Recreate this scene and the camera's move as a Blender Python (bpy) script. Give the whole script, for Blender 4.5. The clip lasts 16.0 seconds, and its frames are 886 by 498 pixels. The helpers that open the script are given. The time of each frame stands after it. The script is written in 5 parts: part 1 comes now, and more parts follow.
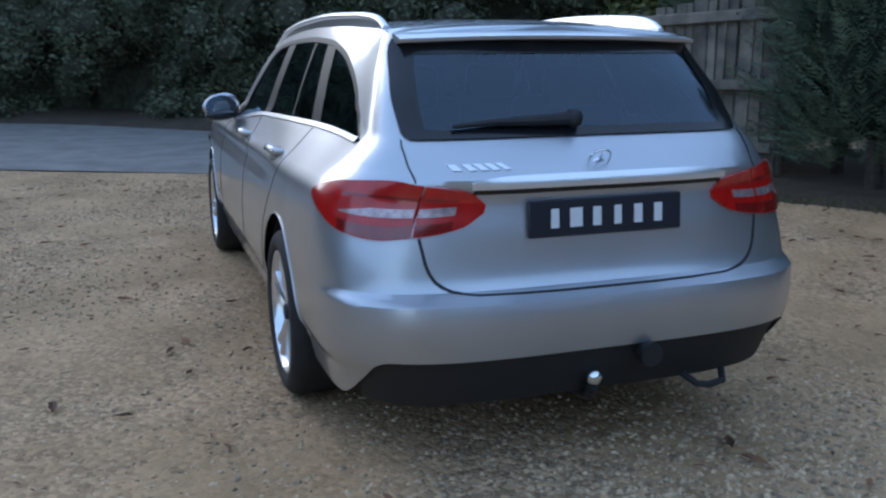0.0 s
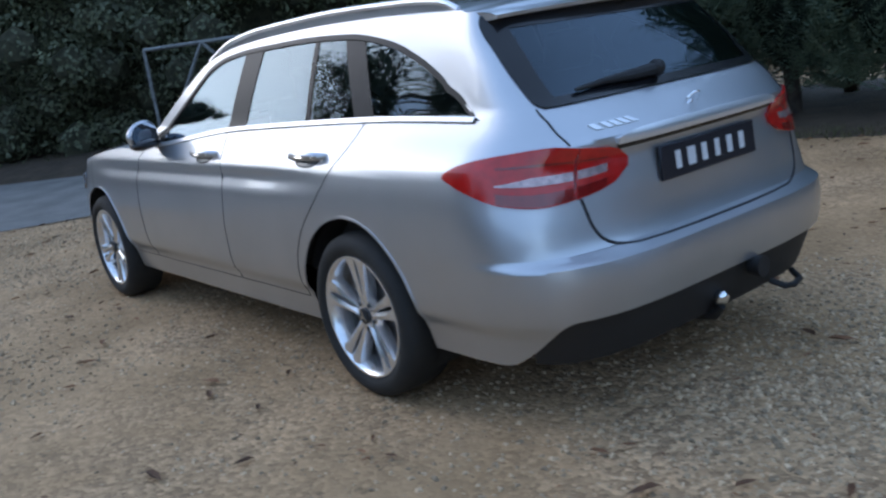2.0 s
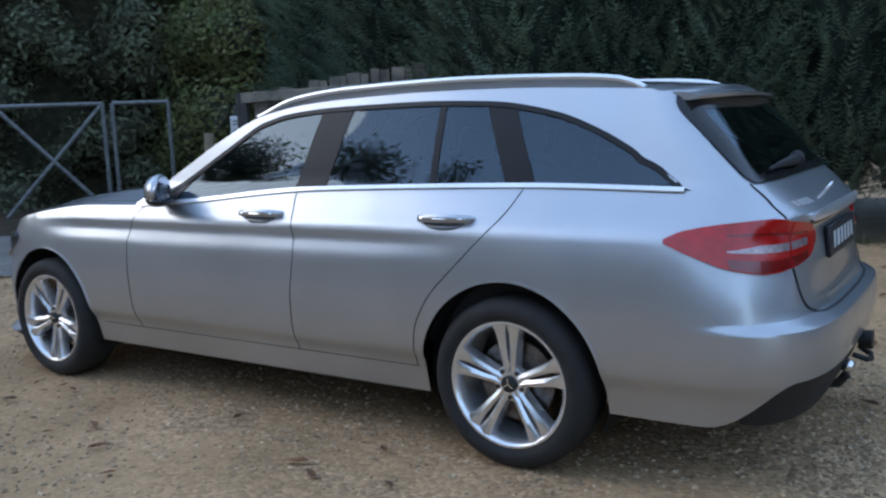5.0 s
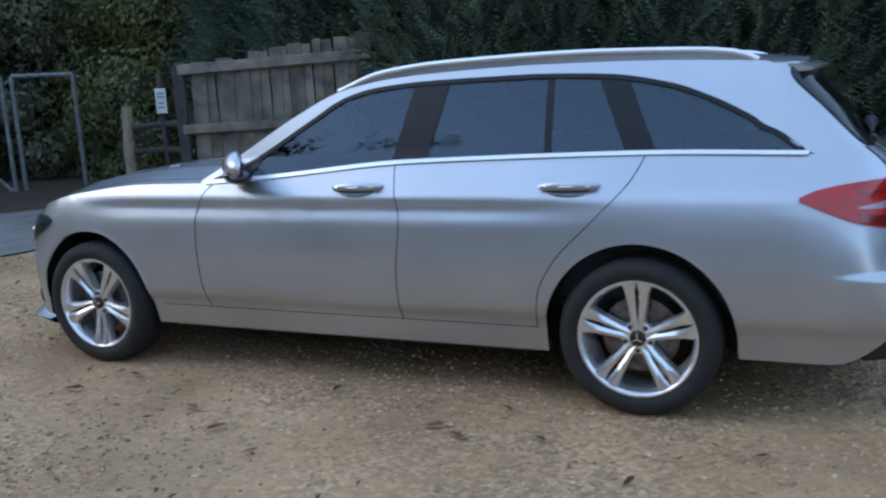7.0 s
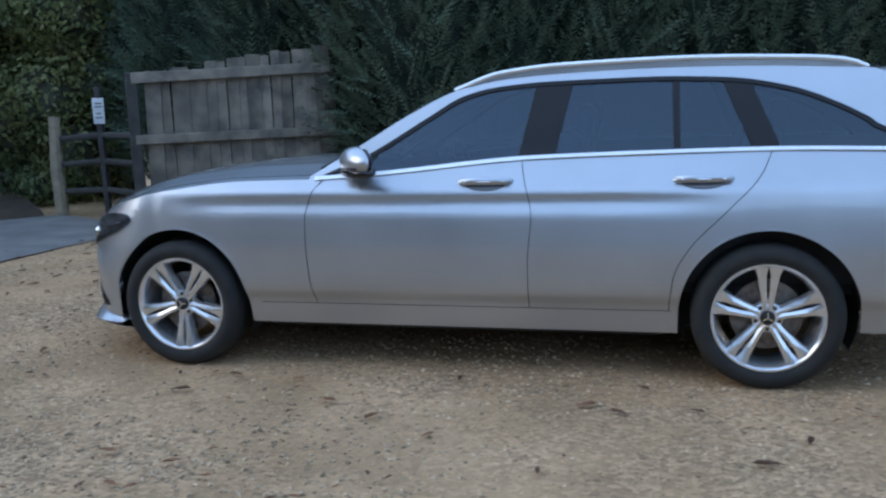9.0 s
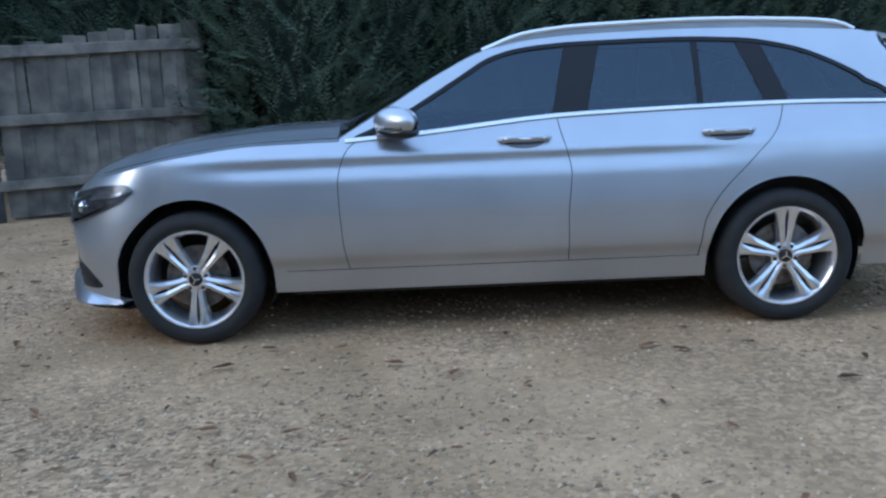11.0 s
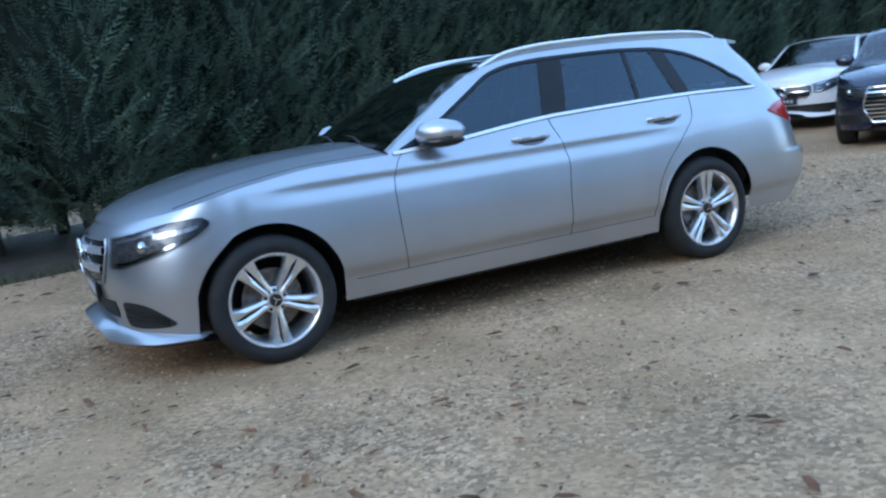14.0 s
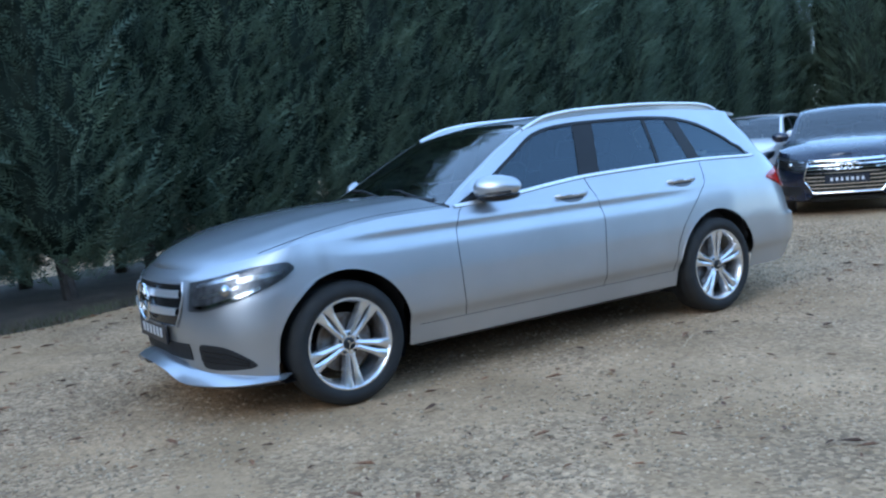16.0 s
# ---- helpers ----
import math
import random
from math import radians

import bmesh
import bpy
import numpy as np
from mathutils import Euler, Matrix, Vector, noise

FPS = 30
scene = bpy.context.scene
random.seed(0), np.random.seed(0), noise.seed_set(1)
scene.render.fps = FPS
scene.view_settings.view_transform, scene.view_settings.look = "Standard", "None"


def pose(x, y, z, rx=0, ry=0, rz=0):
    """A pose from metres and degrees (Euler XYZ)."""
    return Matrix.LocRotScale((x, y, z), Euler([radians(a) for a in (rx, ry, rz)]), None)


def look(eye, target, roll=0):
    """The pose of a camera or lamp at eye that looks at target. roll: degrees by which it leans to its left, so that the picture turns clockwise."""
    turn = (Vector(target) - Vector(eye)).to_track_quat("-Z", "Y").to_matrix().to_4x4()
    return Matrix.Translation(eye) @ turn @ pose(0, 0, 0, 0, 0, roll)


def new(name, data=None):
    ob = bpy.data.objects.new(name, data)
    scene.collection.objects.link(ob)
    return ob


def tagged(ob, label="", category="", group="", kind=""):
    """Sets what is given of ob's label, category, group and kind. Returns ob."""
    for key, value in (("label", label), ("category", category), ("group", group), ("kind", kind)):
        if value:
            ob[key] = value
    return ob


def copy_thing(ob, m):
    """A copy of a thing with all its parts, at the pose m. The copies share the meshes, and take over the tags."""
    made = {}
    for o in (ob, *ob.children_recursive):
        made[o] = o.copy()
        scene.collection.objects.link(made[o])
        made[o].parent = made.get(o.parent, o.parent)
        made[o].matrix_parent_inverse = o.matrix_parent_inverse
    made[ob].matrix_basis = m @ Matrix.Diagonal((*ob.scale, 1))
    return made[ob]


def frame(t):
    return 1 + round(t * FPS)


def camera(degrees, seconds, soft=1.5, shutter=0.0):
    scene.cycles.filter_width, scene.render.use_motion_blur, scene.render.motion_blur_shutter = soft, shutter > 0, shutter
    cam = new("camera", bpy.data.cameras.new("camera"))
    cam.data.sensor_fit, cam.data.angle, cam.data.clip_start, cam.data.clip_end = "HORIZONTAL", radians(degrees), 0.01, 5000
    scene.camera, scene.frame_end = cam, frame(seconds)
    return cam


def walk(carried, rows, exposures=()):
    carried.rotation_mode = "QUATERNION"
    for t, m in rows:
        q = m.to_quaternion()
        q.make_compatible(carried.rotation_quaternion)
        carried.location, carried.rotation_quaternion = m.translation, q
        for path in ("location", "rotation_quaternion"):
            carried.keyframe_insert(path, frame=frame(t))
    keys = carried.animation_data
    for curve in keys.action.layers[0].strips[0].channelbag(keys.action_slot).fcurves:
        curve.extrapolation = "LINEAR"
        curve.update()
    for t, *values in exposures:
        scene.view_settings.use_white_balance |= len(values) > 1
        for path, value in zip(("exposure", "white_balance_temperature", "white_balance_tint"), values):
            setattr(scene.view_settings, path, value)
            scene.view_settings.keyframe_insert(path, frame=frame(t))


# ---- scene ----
cam = camera(53.4, 16.0, soft=2.3, shutter=0.5)

PATH = [
    (0, (-3.338, 1.353, 1.286), (-1.492, 0.707, 0.865), -0.3),
    (0.5, (-3.221, 1.627, 1.297), (-1.433, 0.851, 0.847), -1.5),
    (1, (-3.041, 1.918, 1.306), (-1.337, 0.987, 0.829), -4.5),
    (1.5, (-2.897, 2.231, 1.287), (-1.291, 1.142, 0.804), -6.7),
    (2, (-2.761, 2.515, 1.305), (-1.21, 1.339, 0.842), -8.3),
    (2.5, (-2.523, 2.725, 1.316), (-1.021, 1.468, 0.91), -7.4),
    (3, (-2.363, 2.908, 1.315), (-0.904, 1.589, 0.954), -5.4),
    (3.5, (-2.2, 3.184, 1.306), (-0.813, 1.804, 0.891), -5.3),
    (4, (-1.977, 3.355, 1.294), (-0.672, 1.882, 0.937), -4.6),
    (6.5, (-0.949, 4.03, 1.31), (-0.1, 2.245, 1.005), -1.5),
    (7, (-0.701, 4.218, 1.369), (0.108, 2.427, 0.997), -3.2),
    (7.5, (-0.407, 4.327, 1.366), (0.281, 2.484, 1.001), -3.0),
    (8, (-0.126, 4.51, 1.358), (0.477, 2.635, 1.012), -1.6),
    (10.5, (1.338, 4.936, 1.213), (1.505, 2.973, 0.866), -3.3),
    (11, (1.666, 4.979, 1.206), (1.657, 3.013, 0.835), -2.3),
    (11.5, (2.029, 5.088, 1.211), (1.895, 3.132, 0.814), -3.7),
    (12, (2.416, 5.086, 1.192), (2.152, 3.141, 0.813), -5.9),
    (12.5, (2.779, 5.104, 1.177), (2.374, 3.176, 0.833), -5.7),
    (13, (3.18, 5.146, 1.214), (2.558, 3.283, 0.835), -6.2),
    (13.5, (3.573, 5.088, 1.23), (2.829, 3.267, 0.871), -7.1),
    (14, (3.928, 5.082, 1.223), (3.075, 3.305, 0.882), -6.9),
    (14.5, (4.236, 5.068, 1.237), (3.302, 3.342, 0.853), -7.8),
    (15, (4.487, 4.968, 1.265), (3.55, 3.231, 0.942), -7.9),
    (15.5, (4.641, 4.907, 1.252), (3.623, 3.202, 1.023), -6.4),
    (16, (4.794, 4.902, 1.248), (3.73, 3.222, 1.035), -5.3),
]
walk(cam, [(t, look(eye, target, roll)) for t, eye, target, roll in PATH], [(0.0, 0.88, 6150, 10), (4.0, 0.93, 6550, 10), (8.0, 1.11, 6400, 9), (11.0, 1.20, 5980, 8), (16.0, 1.41, 5650, 4)])

# ---------- light ----------
world = bpy.data.worlds.new("sky")
scene.world = world
world.use_nodes = True
wn = world.node_tree
sky = wn.nodes.new("ShaderNodeTexSky")
sky.sky_type = "NISHITA"
sky.sun_disc = False
sky.sun_elevation = radians(26)
sky.sun_rotation = radians(68)
sky.air_density = 1.0
sky.dust_density = 0.5
sky.ozone_density = 2.0
veil = wn.nodes.new("ShaderNodeMix")  # thin high cloud over the blue
veil.data_type = "RGBA"
veil.inputs[0].default_value = 0.4
veil.inputs[7].default_value = (3.6, 5.3, 8.3, 1)
wn.links.new(sky.outputs[0], veil.inputs[6])
wn.links.new(veil.outputs[2], wn.nodes["Background"].inputs[0])
wn.nodes["Background"].inputs[1].default_value = 0.15
sun = new("sun", bpy.data.lights.new("sun", "SUN"))
sun.data.energy, sun.data.angle, sun.data.color = 0.3, radians(35), (1.0, 0.92, 0.82)
sun.matrix_world = look((46, 19, 26), (0, 0, 0))


# ---------- materials ----------
def material(name, color, rough=0.6, metal=0.0, coat=0.0, var=0.15, scale=8.0, bump=0.0, bscale=60.0, color2=None, spec=0.5, obj_random=0.0):
    m = bpy.data.materials.new(name)
    m.use_nodes = True
    n, l = m.node_tree.nodes, m.node_tree.links
    b = n["Principled BSDF"]
    b.inputs["Roughness"].default_value = rough
    b.inputs["Metallic"].default_value = metal
    b.inputs["Coat Weight"].default_value = coat
    b.inputs["Coat Roughness"].default_value = 0.04
    b.inputs["Specular IOR Level"].default_value = spec
    geo = n.new("ShaderNodeTexCoord")
    c2 = color2 or tuple(c * (1 - var) for c in color)
    if var > 0 or color2:
        tex = n.new("ShaderNodeTexNoise")
        tex.inputs["Scale"].default_value = scale
        tex.inputs["Detail"].default_value = 6
        l.new(geo.outputs["Object"], tex.inputs["Vector"])
        ramp = n.new("ShaderNodeValToRGB")
        ramp.color_ramp.elements[0].position, ramp.color_ramp.elements[1].position = 0.35, 0.65
        ramp.color_ramp.elements[0].color, ramp.color_ramp.elements[1].color = (*c2, 1), (*color, 1)
        l.new(tex.outputs[0], ramp.inputs[0])
        out = ramp.outputs[0]
        if obj_random:
            info = n.new("ShaderNodeObjectInfo")
            isl = n.new("ShaderNodeNewGeometry")
            add = n.new("ShaderNodeMath")
            l.new(info.outputs["Random"], add.inputs[0])
            l.new(isl.outputs["Random Per Island"], add.inputs[1])
            fr = n.new("ShaderNodeMath")
            fr.operation = "FRACT"
            l.new(add.outputs[0], fr.inputs[0])
            mr = n.new("ShaderNodeMapRange")
            mr.inputs["To Min"].default_value, mr.inputs["To Max"].default_value = 1 - obj_random, 1 + obj_random
            l.new(fr.outputs[0], mr.inputs[0])
            hsv = n.new("ShaderNodeHueSaturation")
            l.new(mr.outputs[0], hsv.inputs["Value"])
            l.new(out, hsv.inputs["Color"])
            out = hsv.outputs[0]
        l.new(out, b.inputs["Base Color"])
    else:
        b.inputs["Base Color"].default_value = (*color, 1)
    if bump > 0:
        t2 = n.new("ShaderNodeTexNoise")
        t2.inputs["Scale"].default_value = bscale
        t2.inputs["Detail"].default_value = 5
        l.new(geo.outputs["Object"], t2.inputs["Vector"])
        bp = n.new("ShaderNodeBump")
        bp.inputs["Strength"].default_value = bump
        bp.inputs["Distance"].default_value = 0.02
        l.new(t2.outputs[0], bp.inputs["Height"])
        l.new(bp.outputs[0], b.inputs["Normal"])
    return m


def glass_material(name, tint, ior=1.55, sheen=(1, 1, 1)):
    m = bpy.data.materials.new(name)
    m.use_nodes = True
    n, l = m.node_tree.nodes, m.node_tree.links
    n.remove(n["Principled BSDF"])
    tr, gl, mix, fr = (n.new("ShaderNodeBsdfTransparent"), n.new("ShaderNodeBsdfGlossy"), n.new("ShaderNodeMixShader"), n.new("ShaderNodeFresnel"))
    tr.inputs[0].default_value = (*tint, 1)
    gl.inputs[0].default_value = (*sheen, 1)
    gl.inputs["Roughness"].default_value = 0.01
    fr.inputs[0].default_value = ior
    l.new(fr.outputs[0], mix.inputs[0])
    l.new(tr.outputs[0], mix.inputs[1])
    l.new(gl.outputs[0], mix.inputs[2])
    l.new(mix.outputs[0], n["Material Output"].inputs[0])
    return m


def paint(name, color, metal=0.85, rough=0.34):
    """Metallic car paint: flakes under a clear coat."""
    m = material(name, color, rough, metal, coat=1.0, var=0.06, scale=3.0)
    n, l = m.node_tree.nodes, m.node_tree.links
    tc = n.new("ShaderNodeTexCoord")
    v = n.new("ShaderNodeTexNoise")
    v.inputs["Scale"].default_value = 900
    l.new(tc.outputs["Object"], v.inputs["Vector"])
    bp = n.new("ShaderNodeBump")
    bp.inputs["Strength"].default_value, bp.inputs["Distance"].default_value = 0.05, 0.001
    l.new(v.outputs[0], bp.inputs["Height"])
    l.new(bp.outputs[0], n["Principled BSDF"].inputs["Normal"])
    d = n.new("ShaderNodeTexNoise")
    d.inputs["Scale"].default_value, d.inputs["Detail"].default_value = 5, 8
    l.new(tc.outputs["Object"], d.inputs["Vector"])
    mr = n.new("ShaderNodeMapRange")
    mr.inputs["To Min"].default_value, mr.inputs["To Max"].default_value = rough - 0.05, rough + 0.08
    l.new(d.outputs[0], mr.inputs[0])
    l.new(mr.outputs[0], n["Principled BSDF"].inputs["Roughness"])
    return m


SILVER = paint("silver_paint", (0.50, 0.52, 0.55), 0.86, 0.36)
WHITE = paint("white_paint", (0.8, 0.8, 0.8), 0.0, 0.3)
NAVY = paint("navy_paint", (0.012, 0.016, 0.035), 0.2, 0.25)
GLASS = glass_material("tinted_glass", (0.21, 0.28, 0.33), 1.8, (0.70, 0.86, 1.0))
SCREEN = glass_material("windscreen_glass", (0.5, 0.54, 0.54), 1.8)
LENS = glass_material("clear_lens", (0.85, 0.87, 0.9), 1.5)
BLACK = material("black_gloss_plastic", (0.012, 0.012, 0.014), 0.18, var=0.2)
PLASTIC = material("black_plastic", (0.012, 0.012, 0.013), 0.6, bump=0.2, bscale=300)
RUBBER = material("tyre_rubber", (0.013, 0.013, 0.013), 0.8, var=0.3, scale=14, color2=(0.02, 0.019, 0.017), bump=0.15, bscale=200)
CHROME = material("chrome", (0.85, 0.86, 0.88), 0.08, 1.0, var=0)
ALLOY = material("alloy", (0.80, 0.80, 0.81), 0.26, 0.85, var=0.08, scale=20)
STEEL = material("brake_steel", (0.25, 0.24, 0.23), 0.45, 1.0, var=0.4, scale=30, color2=(0.14, 0.11, 0.09))
RED = material("red_lens", (0.50, 0.008, 0.006), 0.22, coat=0.6, var=0.25, scale=30)
DRED = material("dark_red_lens", (0.22, 0.008, 0.008), 0.12, coat=1.0, var=0.25, scale=30)
CLEAR = material("silvered_lens", (0.55, 0.40, 0.40), 0.25, 0.5, coat=1.0, var=0.4, scale=60)
PLATE = material("plate_black", (0.012, 0.014, 0.022), 0.35, var=0.1)
LETTER = material("plate_silver_letters", (0.72, 0.73, 0.75), 0.35, 0.1, var=0.05)
PILLAR = material("satin_black_trim", (0.014, 0.014, 0.016), 0.42, var=0.2, spec=0.3)
TRIM = material("dark_interior", (0.03, 0.03, 0.032), 0.7, bump=0.1, bscale=200)
LEATHER = material("dark_leather", (0.035, 0.034, 0.034), 0.5, bump=0.15, bscale=120)
SEAM = material("shut_line_dark", (0.02, 0.02, 0.022), 0.8, var=0)
SATIN = material("satin_aluminium", (0.85, 0.86, 0.88), 0.3, 0.75, var=0.04)
REFLECTOR = material("lamp_reflector", (0.75, 0.77, 0.8), 0.18, 0.9, var=0.5, scale=40)
HOUSING = material("lamp_housing", (0.20, 0.205, 0.215), 0.3, 0.6, var=0.5, scale=30)
# body paint darkened to grey: the handle recess's shade is in the colour
CUP = material("shaded_cup", (0.16, 0.165, 0.175), 0.35, 0.6, coat=0.6, var=0.1)
HEADLINER = material("grey_headliner", (0.30, 0.29, 0.28), 0.9)


# ---------- building helpers ----------
def smooth_curve(xs, ys):
    """A monotone cubic through a few control values."""
    xs, ys = np.array(xs, float), np.array(ys, float)
    h = np.diff(xs)
    d = np.diff(ys) / h
    m = np.zeros(len(xs))
    for i in range(1, len(xs) - 1):
        if d[i - 1] * d[i] > 0:
            w1, w2 = 2 * h[i] + h[i - 1], h[i] + 2 * h[i - 1]
            m[i] = (w1 + w2) / (w1 / d[i - 1] + w2 / d[i])
    m[0], m[-1] = d[0], d[-1]

    def f(x):
        x = min(max(x, xs[0]), xs[-1])
        i = min(int(np.searchsorted(xs, x, "right")) - 1, len(h) - 1)
        t = (x - xs[i]) / h[i]
        return float((2 * t**3 - 3 * t**2 + 1) * ys[i] + (t**3 - 2 * t**2 + t) * h[i] * m[i] + (3 * t**2 - 2 * t**3) * ys[i + 1] + (t**3 - t**2) * h[i] * m[i + 1])

    return f


def step(a, b, x):
    t = min(max((x - a) / (b - a), 0), 1)
    return t * t * (3 - 2 * t)


def mesh_object(name, bm, mat, smooth=True):
    me = bpy.data.meshes.new(name)
    bm.normal_update()
    bm.to_mesh(me)
    bm.free()
    for m in mat if isinstance(mat, (list, tuple)) else [mat]:
        me.materials.append(m)
    if smooth:
        for p in me.polygons:
            p.use_smooth = True
        me.set_sharp_from_angle(angle=radians(38))
    return new(name, me)


def part(name, bm, mat, parent, label="", smooth=True):
    ob = mesh_object(name, bm, mat, smooth)
    ob.parent = parent
    return tagged(ob, label)


def add_grid(bm, rows, flip=False):
    """Quads between rows of points; collapsed ones are left out."""
    vs = [[bm.verts.new(p) for p in r] for r in rows]
    for i in range(len(vs) - 1):
        for j in range(len(vs[i]) - 1):
            q = [vs[i][j], vs[i + 1][j], vs[i + 1][j + 1], vs[i][j + 1]]
            if flip:
                q.reverse()
            pts = [v.co for v in q]
            if (pts[0] - pts[2]).cross(pts[1] - pts[3]).length > 1e-8:
                bm.faces.new(q)
    return vs


def tidy(bm, d=1e-5):
    bmesh.ops.remove_doubles(bm, verts=bm.verts, dist=d)
    bmesh.ops.recalc_face_normals(bm, faces=bm.faces)
    return bm


def tube(path, r, seg=8, closed=False, flat=1.0):
    """A round bar along points, flat squeezing it upright."""
    bm = bmesh.new()
    pts = [Vector(p) for p in path]
    rings = []
    for i, p in enumerate(pts):
        a = pts[i - 1] if i or closed else p
        b = pts[(i + 1) % len(pts)] if i < len(pts) - 1 or closed else p
        d = (b - a).normalized()
        up = Vector((0, 0, 1)) if abs(d.z) < 0.9 else Vector((1, 0, 0))
        s = d.cross(up).normalized()
        t = s.cross(d).normalized()
        rr = r[i] if isinstance(r, (list, tuple)) else r
        rings.append([bm.verts.new(p + rr * (math.cos(k * math.tau / seg) * s + flat * math.sin(k * math.tau / seg) * t)) for k in range(seg)])
    n = len(rings)
    for i in range(n if closed else n - 1):
        for k in range(seg):
            bm.faces.new((rings[i][k], rings[i][(k + 1) % seg], rings[(i + 1) % n][(k + 1) % seg], rings[(i + 1) % n][k]))
    if not closed:
        bm.faces.new(rings[0][::-1])
        bm.faces.new(rings[-1])
    return tidy(bm)


def box(size, at=(0, 0, 0), bevel=0.01, seg=2, turn=None, bm=None):
    own = bmesh.new()
    bmesh.ops.create_cube(own, size=1, matrix=Matrix.Diagonal((*size, 1)))
    if bevel:
        bmesh.ops.bevel(own, geom=own.edges[:], offset=bevel, segments=seg, profile=0.6, affect="EDGES")
    own.transform(Matrix.Translation(at) @ (turn or Matrix()))
    if bm is None:
        return own
    me = bpy.data.meshes.new("tmp")
    own.to_mesh(me)
    own.free()
    bm.from_mesh(me)
    bpy.data.meshes.remove(me)
    return bm


def revolve(profile, seg=48, axis="Y"):
    """A profile of (radius, along) turned round the y axis."""
    bm = bmesh.new()
    rings = [[bm.verts.new((r * math.cos(k * math.tau / seg), a, r * math.sin(k * math.tau / seg))) for k in range(seg)] for r, a in profile]
    for i in range(len(rings) - 1):
        for k in range(seg):
            bm.faces.new((rings[i][k], rings[i][(k + 1) % seg], rings[i + 1][(k + 1) % seg], rings[i + 1][k]))
    return tidy(bm)


# ---------- the estate car's shape ----------
XR0, XF0 = -0.45, 3.0
HUB, RAXLE, FAXLE = 0.325, 0.0, 2.84
wide = smooth_curve([-0.45, -0.40, -0.1, 0.3, 1.5, 2.5, 2.9, 2.98, 3.0], [0.860, 0.861, 0.868, 0.868, 0.87, 0.868, 0.862, 0.856, 0.856])
side_in = smooth_curve([0.12, 0.24, 0.34, 0.37, 0.41, 0.50, 0.60, 0.70, 0.80, 0.86, 0.887, 0.93, 0.99, 1.05], [0.86, 0.922, 0.948, 0.958, 0.986, 0.997, 0.998, 0.990, 0.977, 0.964, 0.955, 0.922, 0.878, 0.838])
rear_x = smooth_curve([0.2, 0.28, 0.40, 0.52, 0.588, 0.615, 0.70, 0.78, 0.88, 0.905, 0.93, 0.98, 1.03, 1.08, 1.2, 1.30, 1.37, 1.42], [-0.98, -1.02, -1.06, -1.078, -1.07, -1.01, -0.99, -0.985, -0.975, -0.98, -0.985, -0.93, -0.865, -0.815, -0.735, -0.655, -0.60, -0.56])
front_x = smooth_curve([0.12, 0.17, 0.20, 0.24, 0.32, 0.45, 0.58, 0.68, 0.74, 0.78, 0.86], [3.50, 3.56, 3.58, 3.58, 3.575, 3.60, 3.615, 3.60, 3.57, 3.52, 3.40])
belt = smooth_curve([-0.8, -0.6, 0.0, 1.0, 1.78, 2.12], [1.03, 1.033, 1.046, 1.03, 0.968, 0.948])
win_top = smooth_curve([-0.615, -0.55, -0.44, -0.29, -0.09, 0.17, 0.53, 0.95, 1.2, 1.36, 1.55, 1.82, 2.09], [1.033, 1.082, 1.155, 1.24, 1.318, 1.365, 1.38, 1.376, 1.36, 1.325, 1.22, 1.065, 0.952])
roof_edge = smooth_curve([-0.60, -0.3, 0.1, 0.5, 0.9, 1.15, 1.4, 1.62, 1.85, 2.12], [1.372, 1.392, 1.412, 1.418, 1.41, 1.395, 1.352, 1.253, 1.12, 0.962])
roof_mid = smooth_curve([-0.60, -0.2, 0.3, 0.8, 1.15, 1.4, 1.62, 1.85, 2.12], [1.395, 1.43, 1.447, 1.445, 1.428, 1.385, 1.29, 1.165, 1.01])
hood_edge = smooth_curve([2.12, 2.5, 2.84, 3.1, 3.3, 3.45, 3.58], [0.95, 0.944, 0.910, 0.864, 0.82, 0.78, 0.752])
hood_mid = smooth_curve([2.12, 2.5, 2.9, 3.2, 3.4, 3.5, 3.58], [1.025, 1.015, 0.98, 0.925, 0.868, 0.822, 0.758])


rear_n = smooth_curve([0.55, 0.65, 0.80, 0.90, 0.95, 1.05, 1.15, 1.33, 1.40], [4.0, 4.0, 3.5, 3.3, 3.6, 6.2, 5.5, 3.6, 3.6])
front_n = smooth_curve([0.20, 0.30, 0.74, 0.80], [2.6, 2.6, 2.15, 2.15])


def front_half(z):
    """The half width where the front begins to turn in; the bumper stays wide to its foot."""
    return half(XF0, z) if z > 0.45 else half(XF0, 0.45) * (1 - 0.15 * (0.45 - z))


def half(x, z):
    """The half width of the car at x and height z."""
    x = min(max(x, XR0), XF0)
    cut = 0.012 * math.exp(-(((z - 0.835) / 0.034) ** 2)) * step(0.0, 0.7, x) * step(2.95, 2.5, x)
    y = wide(x) * side_in(z) - cut - 0.045 * step(0.9, 1.05, z) * step(0.5, -0.45, x)
    if z > 1.03:
        d = z - 1.03
        y -= 0.30 * d + 0.22 * d * d
    return y


